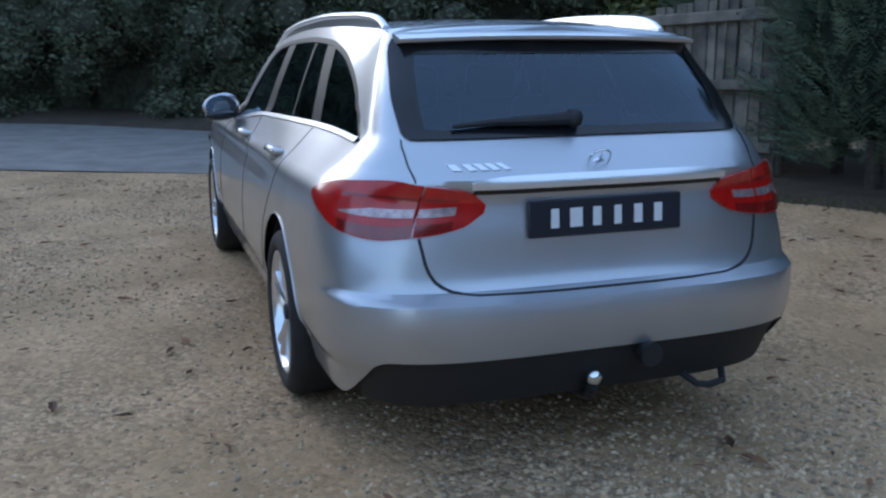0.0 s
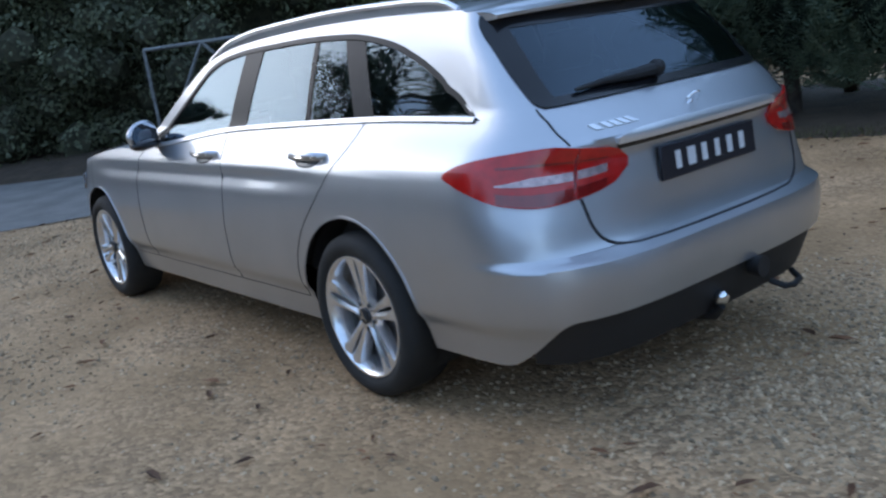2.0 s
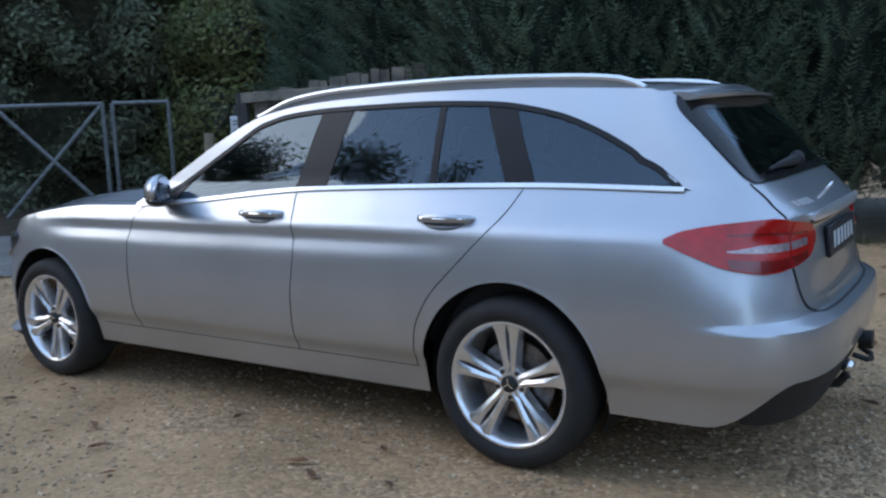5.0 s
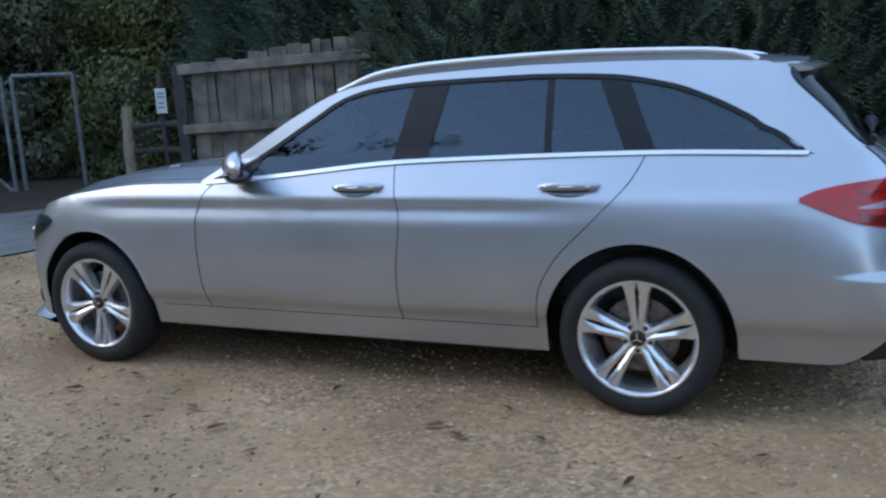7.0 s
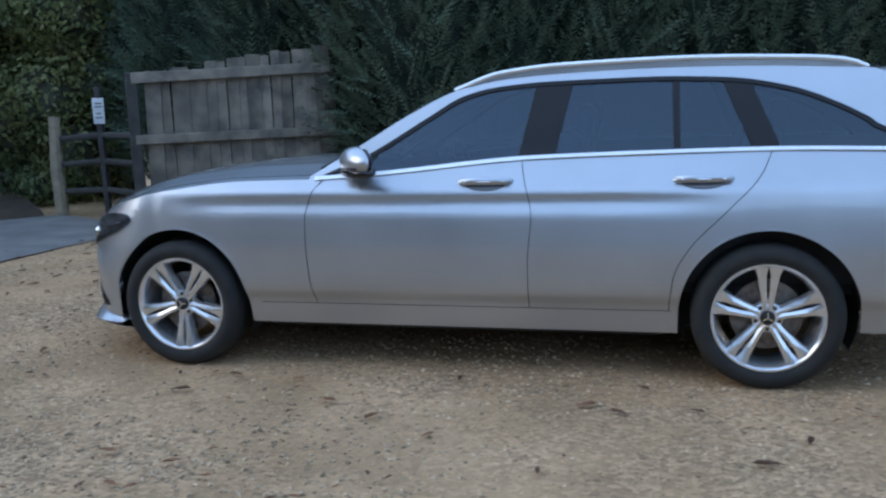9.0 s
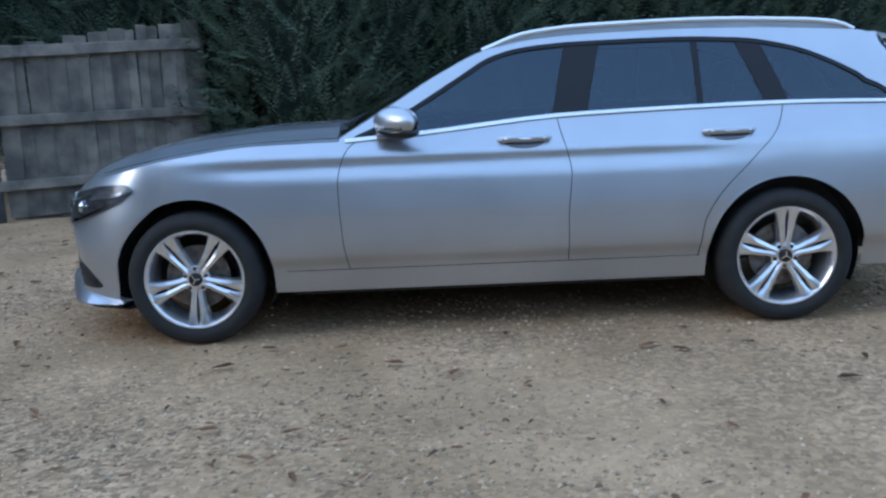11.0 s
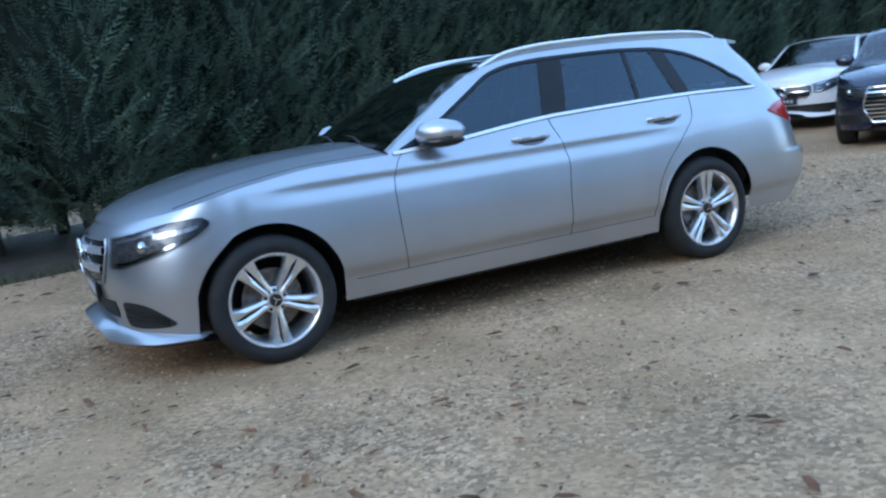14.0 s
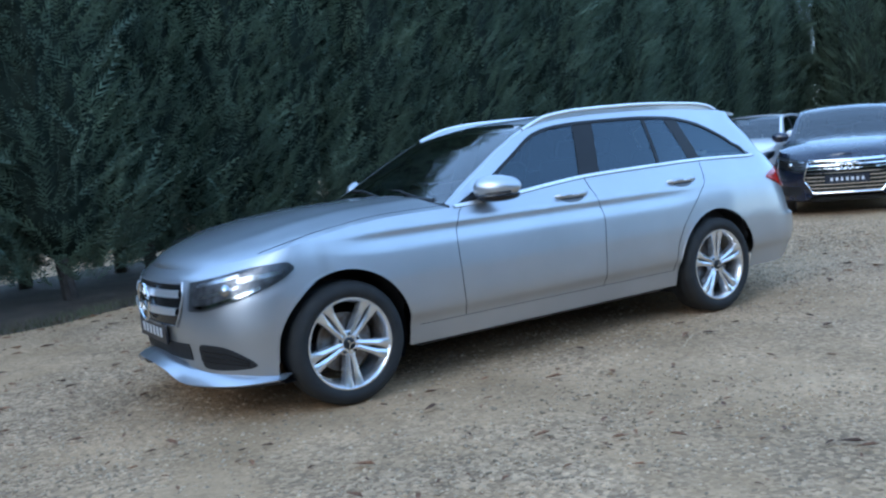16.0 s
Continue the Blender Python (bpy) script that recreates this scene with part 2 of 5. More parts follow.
def surf(u, z, out=0.0):
    """The body's left side: u 0..1 rear middle to flank, 1..2 flank, 2..3 flank to front middle."""
    if u <= 1:
        f, n, y0, ex = (1 - u) * math.pi / 2, rear_n(z), half(XR0, z), rear_x(z)
        p = Vector((XR0 + (ex - XR0) * math.sin(f) ** (2 / n), y0 * max(math.cos(f), 0) ** (2 / n), z))
    elif u <= 2:
        x = XR0 + (XF0 - XR0) * (u - 1)
        p = Vector((x, half(x, z), z))
    else:
        f, n, y0, ex = (u - 2) * math.pi / 2, front_n(z), front_half(z), front_x(z)
        p = Vector((XF0 + (ex - XF0) * math.sin(f) ** (2 / n), y0 * max(math.cos(f), 0) ** (2 / n), z))
    if out:
        e = 1e-3
        a, b = surf(max(u - e, 0.0), z), surf(min(u + e, 3.0), z)
        c, d = surf(u, z - 0.004), surf(u, z + 0.004)
        p = p + out * (d - c).cross(b - a).normalized()
    return p


def u_of_x(x):
    return 1 + (x - XR0) / (XF0 - XR0)


def u_rear(y, z):
    c = min(max(y / half(XR0, z), 0), 1)
    return 1 - math.acos(c ** (rear_n(z) / 2)) / (math.pi / 2)


def u_front(y, z):
    c = min(max(y / front_half(z), 0), 1)
    return 2 + math.acos(c ** (front_n(z) / 2)) / (math.pi / 2)


ARCH = 0.378


def low_edge(u):
    """The lower edge of the painted body."""
    if u <= 1:
        return 0.258 + 0.160 * step(0.86, 0.46, u)
    x = XR0 + (XF0 - XR0) * (u - 1)
    if u > 2:
        x = surf(u, 0.4).x
    z = 0.258 if x < 0 else (0.235 if x < FAXLE else 0.215)
    if u > 2:
        z += 0.09 * step(0.50, 0.34, surf(u, 0.4).y)
    for c in (RAXLE, FAXLE):
        d = abs(x - c)
        if d < ARCH:
            z = max(z, 0.333 + math.sqrt(ARCH**2 - d * d) if d < ARCH - 1e-6 else 0.333)
    return z


def top_edge(u):
    """Belt line or bonnet edge."""
    p = surf(u, 0.8)
    if p.x > 2.10:
        return hood_edge(p.x)
    return belt(p.x)


def columns():
    us = list(np.linspace(0, 1, 34)[:-1])
    xs = list(np.linspace(XR0, XF0, 130))
    for c in (RAXLE, FAXLE):
        xs += [c + ARCH * math.sin(a) for a in np.linspace(-math.pi / 2, math.pi / 2, 41)]
        xs += [c - ARCH - 0.003, c + ARCH + 0.003]
    xs = sorted(x for x in xs if XR0 <= x <= XF0)
    us += [u_of_x(x) for x in xs]
    us += list(np.linspace(2, 2.5, 30)[1:]) + list(np.linspace(2.5, 3, 26)[1:])
    return us


LEVELS = sorted(list(np.linspace(0.16, 1.06, 46)) + [0.352, 0.588, 0.602, 0.616, 0.866, 0.880, 0.918])


def mirrored(rows):
    return [[Vector((p.x, -p.y, p.z)) for p in r] for r in rows]


def both(bm, rows):
    add_grid(bm, rows)
    add_grid(bm, mirrored(rows), True)


def patch(u0, u1, lo, hi, out, depth=0.012, nu=24, nz=8, sides=(1,), across=False):
    """A raised piece lying on the body between two edges, with a rim down to it."""
    bm = bmesh.new()
    us = list(np.linspace(u0, u1, nu))
    rows = []
    for u in us:
        a, b = lo(u), hi(u)
        rows.append([surf(u, a + (b - a) * k / nz, out) for k in range(nz + 1)])
    deep = []
    for u in us:
        a, b = lo(u), hi(u)
        deep.append([surf(u, a, out - depth), surf(u, b, out - depth)])
    skirts = [[rows[i][0] for i in range(nu)], [d[0] for d in deep]], [[rows[i][-1] for i in range(nu)], [d[1] for d in deep]]
    ends = [rows[0], [deep[0][0] + (deep[0][1] - deep[0][0]) * k / nz for k in range(nz + 1)]], [rows[-1], [deep[-1][0] + (deep[-1][1] - deep[-1][0]) * k / nz for k in range(nz + 1)]]
    for s in sides:
        for g in [rows, *skirts, *ends]:
            add_grid(bm, g if s > 0 else mirrored(g))
    return tidy(bm, 1e-6)


def ribbon(points, width, out, sides=(1,)):
    """A narrow strip along (u, z) points on the body."""
    bm = bmesh.new()
    rows = []
    for i, (u, z) in enumerate(points):
        a, b = points[max(i - 1, 0)], points[min(i + 1, len(points) - 1)]
        p = surf(u, z, out)
        d = (surf(*b) - surf(*a)).normalized()
        e = 1e-3
        nrm = (surf(u, z + 0.004) - surf(u, z - 0.004)).cross(surf(min(u + e, 3), z) - surf(max(u - e, 0), z)).normalized()
        s = d.cross(nrm).normalized() * width / 2
        rows.append([p - s - nrm * 0.004, p - s * 0.8, p + s * 0.8, p + s - nrm * 0.004])
    for s in sides:
        add_grid(bm, rows if s > 0 else mirrored(rows))
    return tidy(bm, 1e-6)


def line(points, n=30):
    """Dense (u, z) points along straight or smooth control points of (u, z)."""
    t = np.linspace(0, 1, len(points))
    fu, fz = smooth_curve(t, [p[0] for p in points]), smooth_curve(t, [p[1] for p in points])
    return [(fu(k), fz(k)) for k in np.linspace(0, 1, n)]


def arc_points(c, r, a0, a1, n=24):
    return [(c[0] + r * math.cos(radians(a0 + (a1 - a0) * k / (n - 1))), c[1] + r * math.sin(radians(a0 + (a1 - a0) * k / (n - 1)))) for k in range(n)]


def door_of(x, z):
    """Which door the flank at (x, z) belongs to, if any."""
    if z < 0.345:
        return ""
    if 1.045 < x < 2.12 - 0.25 * step(0.55, 0.9, 0.0) and x < front_gap(z):
        return "front_door"
    if rear_gap(z) < x <= 1.045:
        return "rear_door"
    return ""


front_gap = smooth_curve([0.3, 0.5, 0.75, 0.9, 0.95], [2.09, 2.12, 2.13, 2.09, 2.04])
rear_gap = smooth_curve([0.34, 0.5, 0.62, 0.8, 0.95, 1.05], [0.42, 0.40, 0.34, 0.17, 0.03, -0.02])
HATCH_HALF = smooth_curve([1.045, 1.054, 1.07, 1.15, 1.25, 1.33, 1.36], [0.565, 0.582, 0.593, 0.594, 0.575, 0.553, 0.535])


def in_hatch_glass(p):
    return 1.06 < p.z < 1.345 and abs(p.y) < HATCH_HALF(p.z) - 0.03


def build_body(car, mat, doors=True):
    us = columns()
    shell, panels = bmesh.new(), {"front_door": (bmesh.new(), bmesh.new()), "rear_door": (bmesh.new(), bmesh.new())}
    rows = []
    for u in us:
        a, b = low_edge(u), top_edge(u)
        rows.append([surf(u, min(max(z, a), b)) for z in LEVELS])
    for s in (1, -1):
        for i in range(len(rows) - 1):
            for j in range(len(LEVELS) - 1):
                q = [rows[i][j], rows[i + 1][j], rows[i + 1][j + 1], rows[i][j + 1]]
                c = sum(q, Vector()) / 4
                if (q[0] - q[2]).cross(q[1] - q[3]).length < 1e-9:
                    continue
                d = door_of(c.x, c.z) if doors and 1 < us[i] < 2 else ""
                bm = panels[d][0 if s > 0 else 1] if d else shell
                pts = [Vector((p.x, p.y * s, p.z)) for p in (q if s > 0 else q[::-1])]
                bm.faces.new([bm.verts.new(p) for p in pts])
    # pillars, roof sides and tailgate frame above the belt
    up = []
    ulist = [u for u in us if surf(u, 1.0).x < 2.12]
    for u in ulist:
        x = surf(u, 1.1).x
        b = top_edge(u)
        if -0.615 < surf(u, belt(-0.6)).x < 2.09:
            x = surf(u, belt(-0.6)).x
            for _ in range(5):
                a = max(win_top(x), b)
                x = surf(u, a).x
        else:
            a = b
        t = max(roof_edge(x), a + 0.001)
        up.append([surf(u, a + (t - a) * k / 16) for k in range(17)])
    for s in (1, -1):
        for i in range(len(up) - 1):
            for j in range(16):
                q = [up[i][j], up[i + 1][j], up[i + 1][j + 1], up[i][j + 1]]
                c = sum(q, Vector()) / 4
                if (q[0] - q[2]).cross(q[1] - q[3]).length < 1e-9 or in_hatch_glass(c) and ulist[i] < 1:
                    continue
                pts = [Vector((p.x, p.y * s, p.z)) for p in (q if s > 0 else q[::-1])]
                shell.faces.new([shell.verts.new(p) for p in pts])
    # roof
    roof = bmesh.new()
    grid = []
    for r in up:
        e = r[-1]
        if e.x > 1.32:
            continue
        zc = max(roof_mid(e.x), e.z)
        grid.append([Vector((e.x, e.y * t, e.z + (zc - e.z) * (1 - abs(t) ** 2.4))) for t in np.linspace(1, -1, 33)])
    add_grid(roof, grid)
    # screen pillars beside the windscreen
    for s in (1, -1):
        g = []
        for r in up:
            e = r[-1]
            if e.x > 1.29:
                zc = max(roof_mid(e.x), e.z)
                g.append([Vector((e.x, s * e.y * t, e.z + (zc - e.z) * (1 - t**2.4))) for t in np.linspace(1, 0.93, 4)])
        add_grid(shell, g, s < 0)
    # bonnet
    hood = bmesh.new()
    grid = []
    for u in us:
        p = surf(u, 0.8)
        if p.x < 2.10:
            continue
        e = surf(u, top_edge(u))
        zc = max(hood_mid(e.x), e.z)
        grid.append([Vector((e.x, e.y * t, e.z + (zc - e.z) * (1 - abs(t) ** 2.2) + 0.005 * math.exp(-((abs(t) - 0.6) / 0.08) ** 2) * step(3.5, 3.0, e.x))) for t in np.linspace(1, -1, 41)])
    add_grid(hood, grid)
    part("body", tidy(shell, 1e-4), mat, car)
    part("roof", tidy(roof, 1e-4), mat, car)
    part("bonnet", tidy(hood, 1e-4), mat, car)
    got = {}
    if doors:
        for name, pair in panels.items():
            for k, bm in enumerate(pair):
                got[name, k] = part(name, tidy(bm, 1e-4), mat, car)
    else:
        for pair in panels.values():
            for bm in pair:
                bm.free()
    return got


def pane(xa, xb, ka, kb, gap=0.006, inset=-0.006, sides=(1,), n=20):
    """A side window between two leaning edges, under the roof side and above the belt."""
    bm = bmesh.new()
    rows = []
    for i in range(n + 1):
        r = []
        for k in range(11):
            z = 1.05
            for _ in range(6):
                xl, xr = xa + ka * (z - 1.04), xb + kb * (z - 1.04)
                x = xl + (xr - xl) * i / n
                lo, hi = belt(x) + gap, max(win_top(x) - gap, belt(x) + gap)
                z = lo + (hi - lo) * k / 10
            u = u_of_x(x) if x > XR0 else u_rear_x(x, z)
            r.append(surf(u, z, inset))
        rows.append(r)
    for s in sides:
        add_grid(bm, rows if s > 0 else mirrored(rows), s < 0)
    return tidy(bm, 1e-6)


def u_rear_x(x, z):
    f = min(max((x - XR0) / (rear_x(z) - XR0), 0), 1)
    return 1 - math.asin(f ** (rear_n(z) / 2)) / (math.pi / 2)


def build_glazing(car):
    for s in (1, -1):
        part("front_side_window", pane(1.10, 1.80, -0.24, -0.75, sides=(s,)), GLASS, car)
        part("rear_side_window", pane(0.40, 0.93, 0.02, -0.24, sides=(s,)), GLASS, car)
        part("quarter_light", pane(0.06, 0.37, 0.42, 0.02, sides=(s,)), GLASS, car)
        part("load_bay_window", pane(-0.57, -0.06, 0.0, 0.42, sides=(s,)), GLASS, car)
        for a, b, ka, kb in ((0.93, 1.10, -0.24, -0.24), (0.37, 0.40, 0.02, 0.02), (-0.06, 0.06, 0.42, 0.42), (1.80, 2.06, -0.75, -0.4)):
            part("window_pillar", pane(a, b, ka, kb, inset=-0.003, sides=(s,), n=6), PILLAR, car)
        edge = line([(u_of_x(x) if x > XR0 else u_rear_x(x, win_top(x)), win_top(x) - 0.008) for x in np.linspace(-0.6, 2.04, 45)], 90)
        part("window_surround", ribbon(edge, 0.026, 0.001, (s,)), PILLAR, car)
        low = [(u_of_x(x) if x > XR0 else u_rear_x(x, belt(x)), belt(x) + 0.002) for x in np.linspace(-0.612, 2.09, 80)]
        part("chrome_strip", ribbon(low, 0.024, 0.008, (s,)), SATIN, car, "bright chrome window strip")
    # windscreen
    bm = bmesh.new()
    grid = []
    for x in np.linspace(1.315, 2.13, 24):
        z0 = roof_edge(min(x, 2.12))
        y0 = half(x, z0)
        zc = max(roof_mid(min(x, 2.12)), z0)
        grid.append([Vector((x, y0 * t, z0 + (zc - z0) * (1 - abs(t) ** 2.4) + 0.001)) for t in np.linspace(0.935, -0.935, 25)])
    add_grid(bm, grid)
    part("windscreen", tidy(bm), SCREEN, car)
    # tailgate window and its black border
    bm, rim = bmesh.new(), bmesh.new()
    rows = []
    for z in np.linspace(1.056, 1.34, 16):
        w = HATCH_HALF(z)
        rows.append([surf(u_rear(w * abs(t), z), z, 0.004) if t >= 0 else (lambda p: Vector((p.x, -p.y, p.z)))(surf(u_rear(w * abs(t), z), z, 0.004)) for t in np.linspace(1, -1, 41)])
    add_grid(bm, rows)
    part("rear_window", tidy(bm), GLASS, car)
    for s in (1, -1):
        g = []
        for z in np.linspace(1.05, 1.35, 16):
            w = HATCH_HALF(z)
            g.append([(lambda p: Vector((p.x, s * p.y, p.z)))(surf(u_rear(min(w * t, w), z), z, 0.006)) for t in np.linspace(0.88, 1.005, 5)])
        add_grid(rim, g)
    for z0, z1 in ((1.048, 1.074), (1.30, 1.352)):
        g = []
        for z in (z0, (z0 + z1) / 2, z1):
            w = HATCH_HALF(z)
            g.append([(lambda p: Vector((p.x, p.y * (1 if t >= 0 else -1), p.z)))(surf(u_rear(w * abs(t), z), z, 0.006)) for t in np.linspace(1, -1, 41)])
        add_grid(rim, g)
    part("rear_window_border", tidy(rim), BLACK, car)


def build_wheel(car, x, side, face=0.862, spin=0.0):
    """A twin-spoke alloy wheel; side +1 is the car's left."""
    m = Matrix.Translation((x, side * face, HUB)) @ (Matrix() if side > 0 else Matrix.Rotation(math.pi, 4, "Z")) @ Matrix.Rotation(radians(spin), 4, "Y")
    disc = revolve([(0.02, -0.09), (0.155, -0.09), (0.155, -0.105), (0.09, -0.105), (0.09, -0.13), (0.02, -0.13)], 40)
    disc.transform(m)
    wheel = part("wheel", disc, STEEL, car)
    prof = [(0.236, -0.19), (0.262, -0.205), (0.30, -0.212), (0.318, -0.20), (0.325, -0.17), (0.325, -0.05), (0.318, -0.02), (0.30, -0.002), (0.275, 0.006), (0.255, 0.0), (0.240, -0.014), (0.232, -0.02)]
    t = revolve(prof, 72)
    t.transform(m)
    part("tyre", t, RUBBER, wheel)
    rim = revolve([(0.205, -0.17), (0.212, -0.06), (0.220, -0.022), (0.226, -0.012), (0.232, -0.006), (0.240, -0.006), (0.243, -0.014), (0.236, -0.03), (0.232, -0.19)], 72)
    for k in range(5):
        base = radians(90 + 72 * k)
        for sgn in (1, -1):
            secs = []
            for r, n_in, n_out, dep in ((0.035, 0.0005, 0.028, -0.030), (0.075, 0.001, 0.030, -0.027), (0.095, 0.0045, 0.033, -0.024), (0.15, 0.0075, 0.043, -0.020), (0.19, 0.008, 0.052, -0.016), (0.212, 0.004, 0.061, -0.012), (0.228, 0.001, 0.078, -0.010)):
                inner, outer = sgn * n_in, sgn * n_out
                c, w = (inner + outer) / 2, (n_out - n_in) / 2
                secs.append([(r, inner, dep - 0.045), (r, inner, dep - 0.006), (r, c - sgn * w * 0.2, dep + 0.002), (r, c + sgn * w * 0.75, dep - 0.004), (r, outer, dep - 0.018), (r, outer, dep - 0.05)])
            vs = []
            for sec in secs:
                vs.append([rim.verts.new((r * math.cos(base) - o * math.sin(base), d, r * math.sin(base) + o * math.cos(base))) for r, o, d in sec])
            for i in range(len(vs) - 1):
                for j in range(6):
                    rim.faces.new((vs[i][j], vs[i + 1][j], vs[i + 1][(j + 1) % 6], vs[i][(j + 1) % 6]))
    hub = revolve([(0.0005, -0.030), (0.034, -0.030), (0.050, -0.030), (0.066, -0.036), (0.072, -0.06)], 40)
    me = bpy.data.meshes.new("tmp")
    hub.to_mesh(me)
    hub.free()
    rim.from_mesh(me)
    bpy.data.meshes.remove(me)
    bmesh.ops.recalc_face_normals(rim, faces=rim.faces)
    rim.transform(m)
    part("rim", rim, ALLOY, wheel, "bright twin-spoke alloy rim")
    cap = revolve([(0.0005, -0.018), (0.026, -0.018), (0.031, -0.021), (0.032, -0.032)], 32)
    cap.transform(m)
    part("hub_cap", cap, PLASTIC, wheel)
    star = bmesh.new()
    for k in range(3):
        b = box((0.005, 0.004, 0.024), (0, 0, 0.012), 0, 1)
        b.transform(Matrix.Translation((0, -0.016, 0)) @ Matrix.Rotation(k * math.tau / 3, 4, "Y"))
        me = bpy.data.meshes.new("tmp")
        b.to_mesh(me)
        b.free()
        star.from_mesh(me)
        bpy.data.meshes.remove(me)
    star.transform(m)
    part("cap_badge", star, CHROME, wheel)
    for k in range(5):
        a = radians(90 + 36 + 72 * k)
        b = revolve([(0.0005, -0.028), (0.008, -0.028), (0.009, -0.034), (0.009, -0.05)], 10)
        b.transform(m @ Matrix.Translation((0.052 * math.cos(a), 0.001, 0.052 * math.sin(a))))
        part("wheel_bolt", b, PLASTIC, wheel)
    return wheel


def build_under(car):
    for c in (RAXLE, FAXLE):
        for s in (1, -1):
            liner = bmesh.new()
            rows = []
            for a in np.linspace(-25, 205, 30):
                ca, sa = math.cos(radians(a)), math.sin(radians(a))
                rows.append([Vector((c + ARCH * ca, s * y, 0.333 + ARCH * sa)) for y in (0.83 if abs(a - 90) < 75 else 0.78, 0.6, 0.45)] + [Vector((c, s * 0.44, 0.333))])
            add_grid(liner, rows)
            part("wheel_arch_liner", tidy(liner), PLASTIC, car)
    pan = bmesh.new()
    box((1.95, 1.50, 0.06), (1.42, 0, 0.235), 0.02, 2, None, pan)
    box((0.50, 1.05, 0.10), (-0.66, 0, 0.33), 0.04, 2, None, pan)
    box((0.60, 0.9, 0.08), (0.1, 0, 0.27), 0.02, 2, None, pan)
    box((0.9, 0.86, 0.08), (2.85, 0, 0.24), 0.03, 2, None, pan)
    box((0.30, 0.9, 0.07), (3.28, 0, 0.215), 0.03, 2, None, pan)
    part("underbody", pan, PLASTIC, car)


def build_cabin(car):
    floor = bmesh.new()
    box((2.7, 1.3, 0.06), (0.9, 0, 0.42), 0.02, 2, None, floor)
    box((0.10, 1.2, 0.45), (2.15, 0, 0.66), 0.03, 2, None, floor)
    box((0.30, 1.24, 0.10), (-0.62, 0, 0.80), 0.02, 2, None, floor)
    for s in (1, -1):
        box((2.5, 0.05, 0.50), (0.80, s * 0.685, 0.70), 0.02, 2, None, floor)
    part("cabin_lining", floor, TRIM, car)
    dash = bmesh.new()
    box((0.42, 1.28, 0.22), (1.90, 0, 0.83), 0.07, 3, None, dash)
    box((0.25, 0.34, 0.10), (1.83, -0.36, 0.93), 0.04, 3, None, dash)
    part("dashboard", dash, TRIM, car)
    head = bmesh.new()
    grid = [[Vector((x, half(x, roof_edge(x)) * 0.93 * t, roof_edge(x) - 0.03 + (roof_mid(x) - roof_edge(x)) * (1 - abs(t) ** 2.4))) for t in np.linspace(1, -1, 13)] for x in np.linspace(-0.4, 1.3, 14)]
    add_grid(head, grid)
    part("headlining", tidy(head), HEADLINER, car)
    ring = tube([(1.60 + 0.06 * math.sin(a), -0.36 + 0.185 * math.cos(a), 0.90 + 0.175 * math.sin(a)) for a in np.linspace(0, math.tau, 33)[:-1]], 0.016, 8, True)
    box((0.04, 0.30, 0.05), (1.61, -0.36, 0.89), 0.015, 2, None, ring)
    part("steering_wheel", ring, LEATHER, car)
    for x, y in ((1.05, 0.36), (1.05, -0.36), (0.16, 0.36), (0.16, -0.36)):
        s = bmesh.new()
        box((0.50, 0.50, 0.16), (x + 0.22, y, 0.56), 0.06, 3, None, s)
        box((0.13, 0.48, 0.62), (x - 0.10, y, 0.84), 0.055, 3, Matrix.Rotation(radians(-16), 4, "Y"), s)
        seat = part("seat", s, LEATHER, car)
        h = box((0.09, 0.26, 0.17), (x - 0.225, y, 1.18), 0.04, 3, Matrix.Rotation(radians(-12), 4, "Y"))
        part("headrest", h, LEATHER, seat)


def ufx(x, z):
    f = min(max((x - XF0) / (front_x(z) - XF0), 0), 1)
    return 2 + math.asin(f ** (front_n(z) / 2)) / (math.pi / 2)


def between(u0, u1, ws, zs):
    f = smooth_curve(ws, zs)
    return lambda u: f((u - u0) / (u1 - u0))


def build_tail_lights(car):
    u_in, u_out = u_rear(0.395, 0.85), u_rear_x(-0.585, 0.88)
    hi = between(u_in, u_out, [0, 0.06, 0.25, 0.45, 0.7, 0.93, 1], [0.868, 0.905, 0.926, 0.938, 0.932, 0.908, 0.885])
    lo = between(u_in, u_out, [0, 0.06, 0.22, 0.42, 0.65, 0.9, 1], [0.842, 0.803, 0.778, 0.768, 0.783, 0.836, 0.872])
    cut = u_rear(0.588, 0.85)
    for s in (1, -1):
        lamp = part("tail_light", patch(cut + 0.003, u_out, lo, hi, 0.010, 0.02, 34, 12, (s,)), RED, car, "red tail light wrapping the corner")
        inner = part("tailgate_light", patch(u_in, cut - 0.003, lo, hi, 0.010, 0.02, 20, 12, (s,)), RED, car, "red tail light on the tailgate")
        mid = lambda u: (lo(u) * 0.55 + hi(u) * 0.45)
        w = u_out - u_in
        for a, b, host in ((u_in + 0.10 * w, cut - 0.008, inner), (cut + 0.008, u_in + 0.70 * w, lamp)):
            band = lambda k: (lambda u: lo(u) + (hi(u) - lo(u)) * k)
            taper = lambda u: min(1, (u_in + 0.74 * w - u) / (0.25 * w))
            part("reversing_lens", patch(a, b, lambda u: band(0.38)(u), lambda u: band(0.38)(u) + 0.026 * taper(u), 0.0125, 0.006, 18, 4, (s,)), CLEAR, host, "clear silvered lens strip")
            part("lens_rib", patch(a, b, band(0.72), band(0.76), 0.0125, 0.006, 18, 2, (s,)), DRED, host)
            part("lens_foot", patch(a, b, band(0.03), band(0.24), 0.0125, 0.006, 18, 3, (s,)), DRED, host)


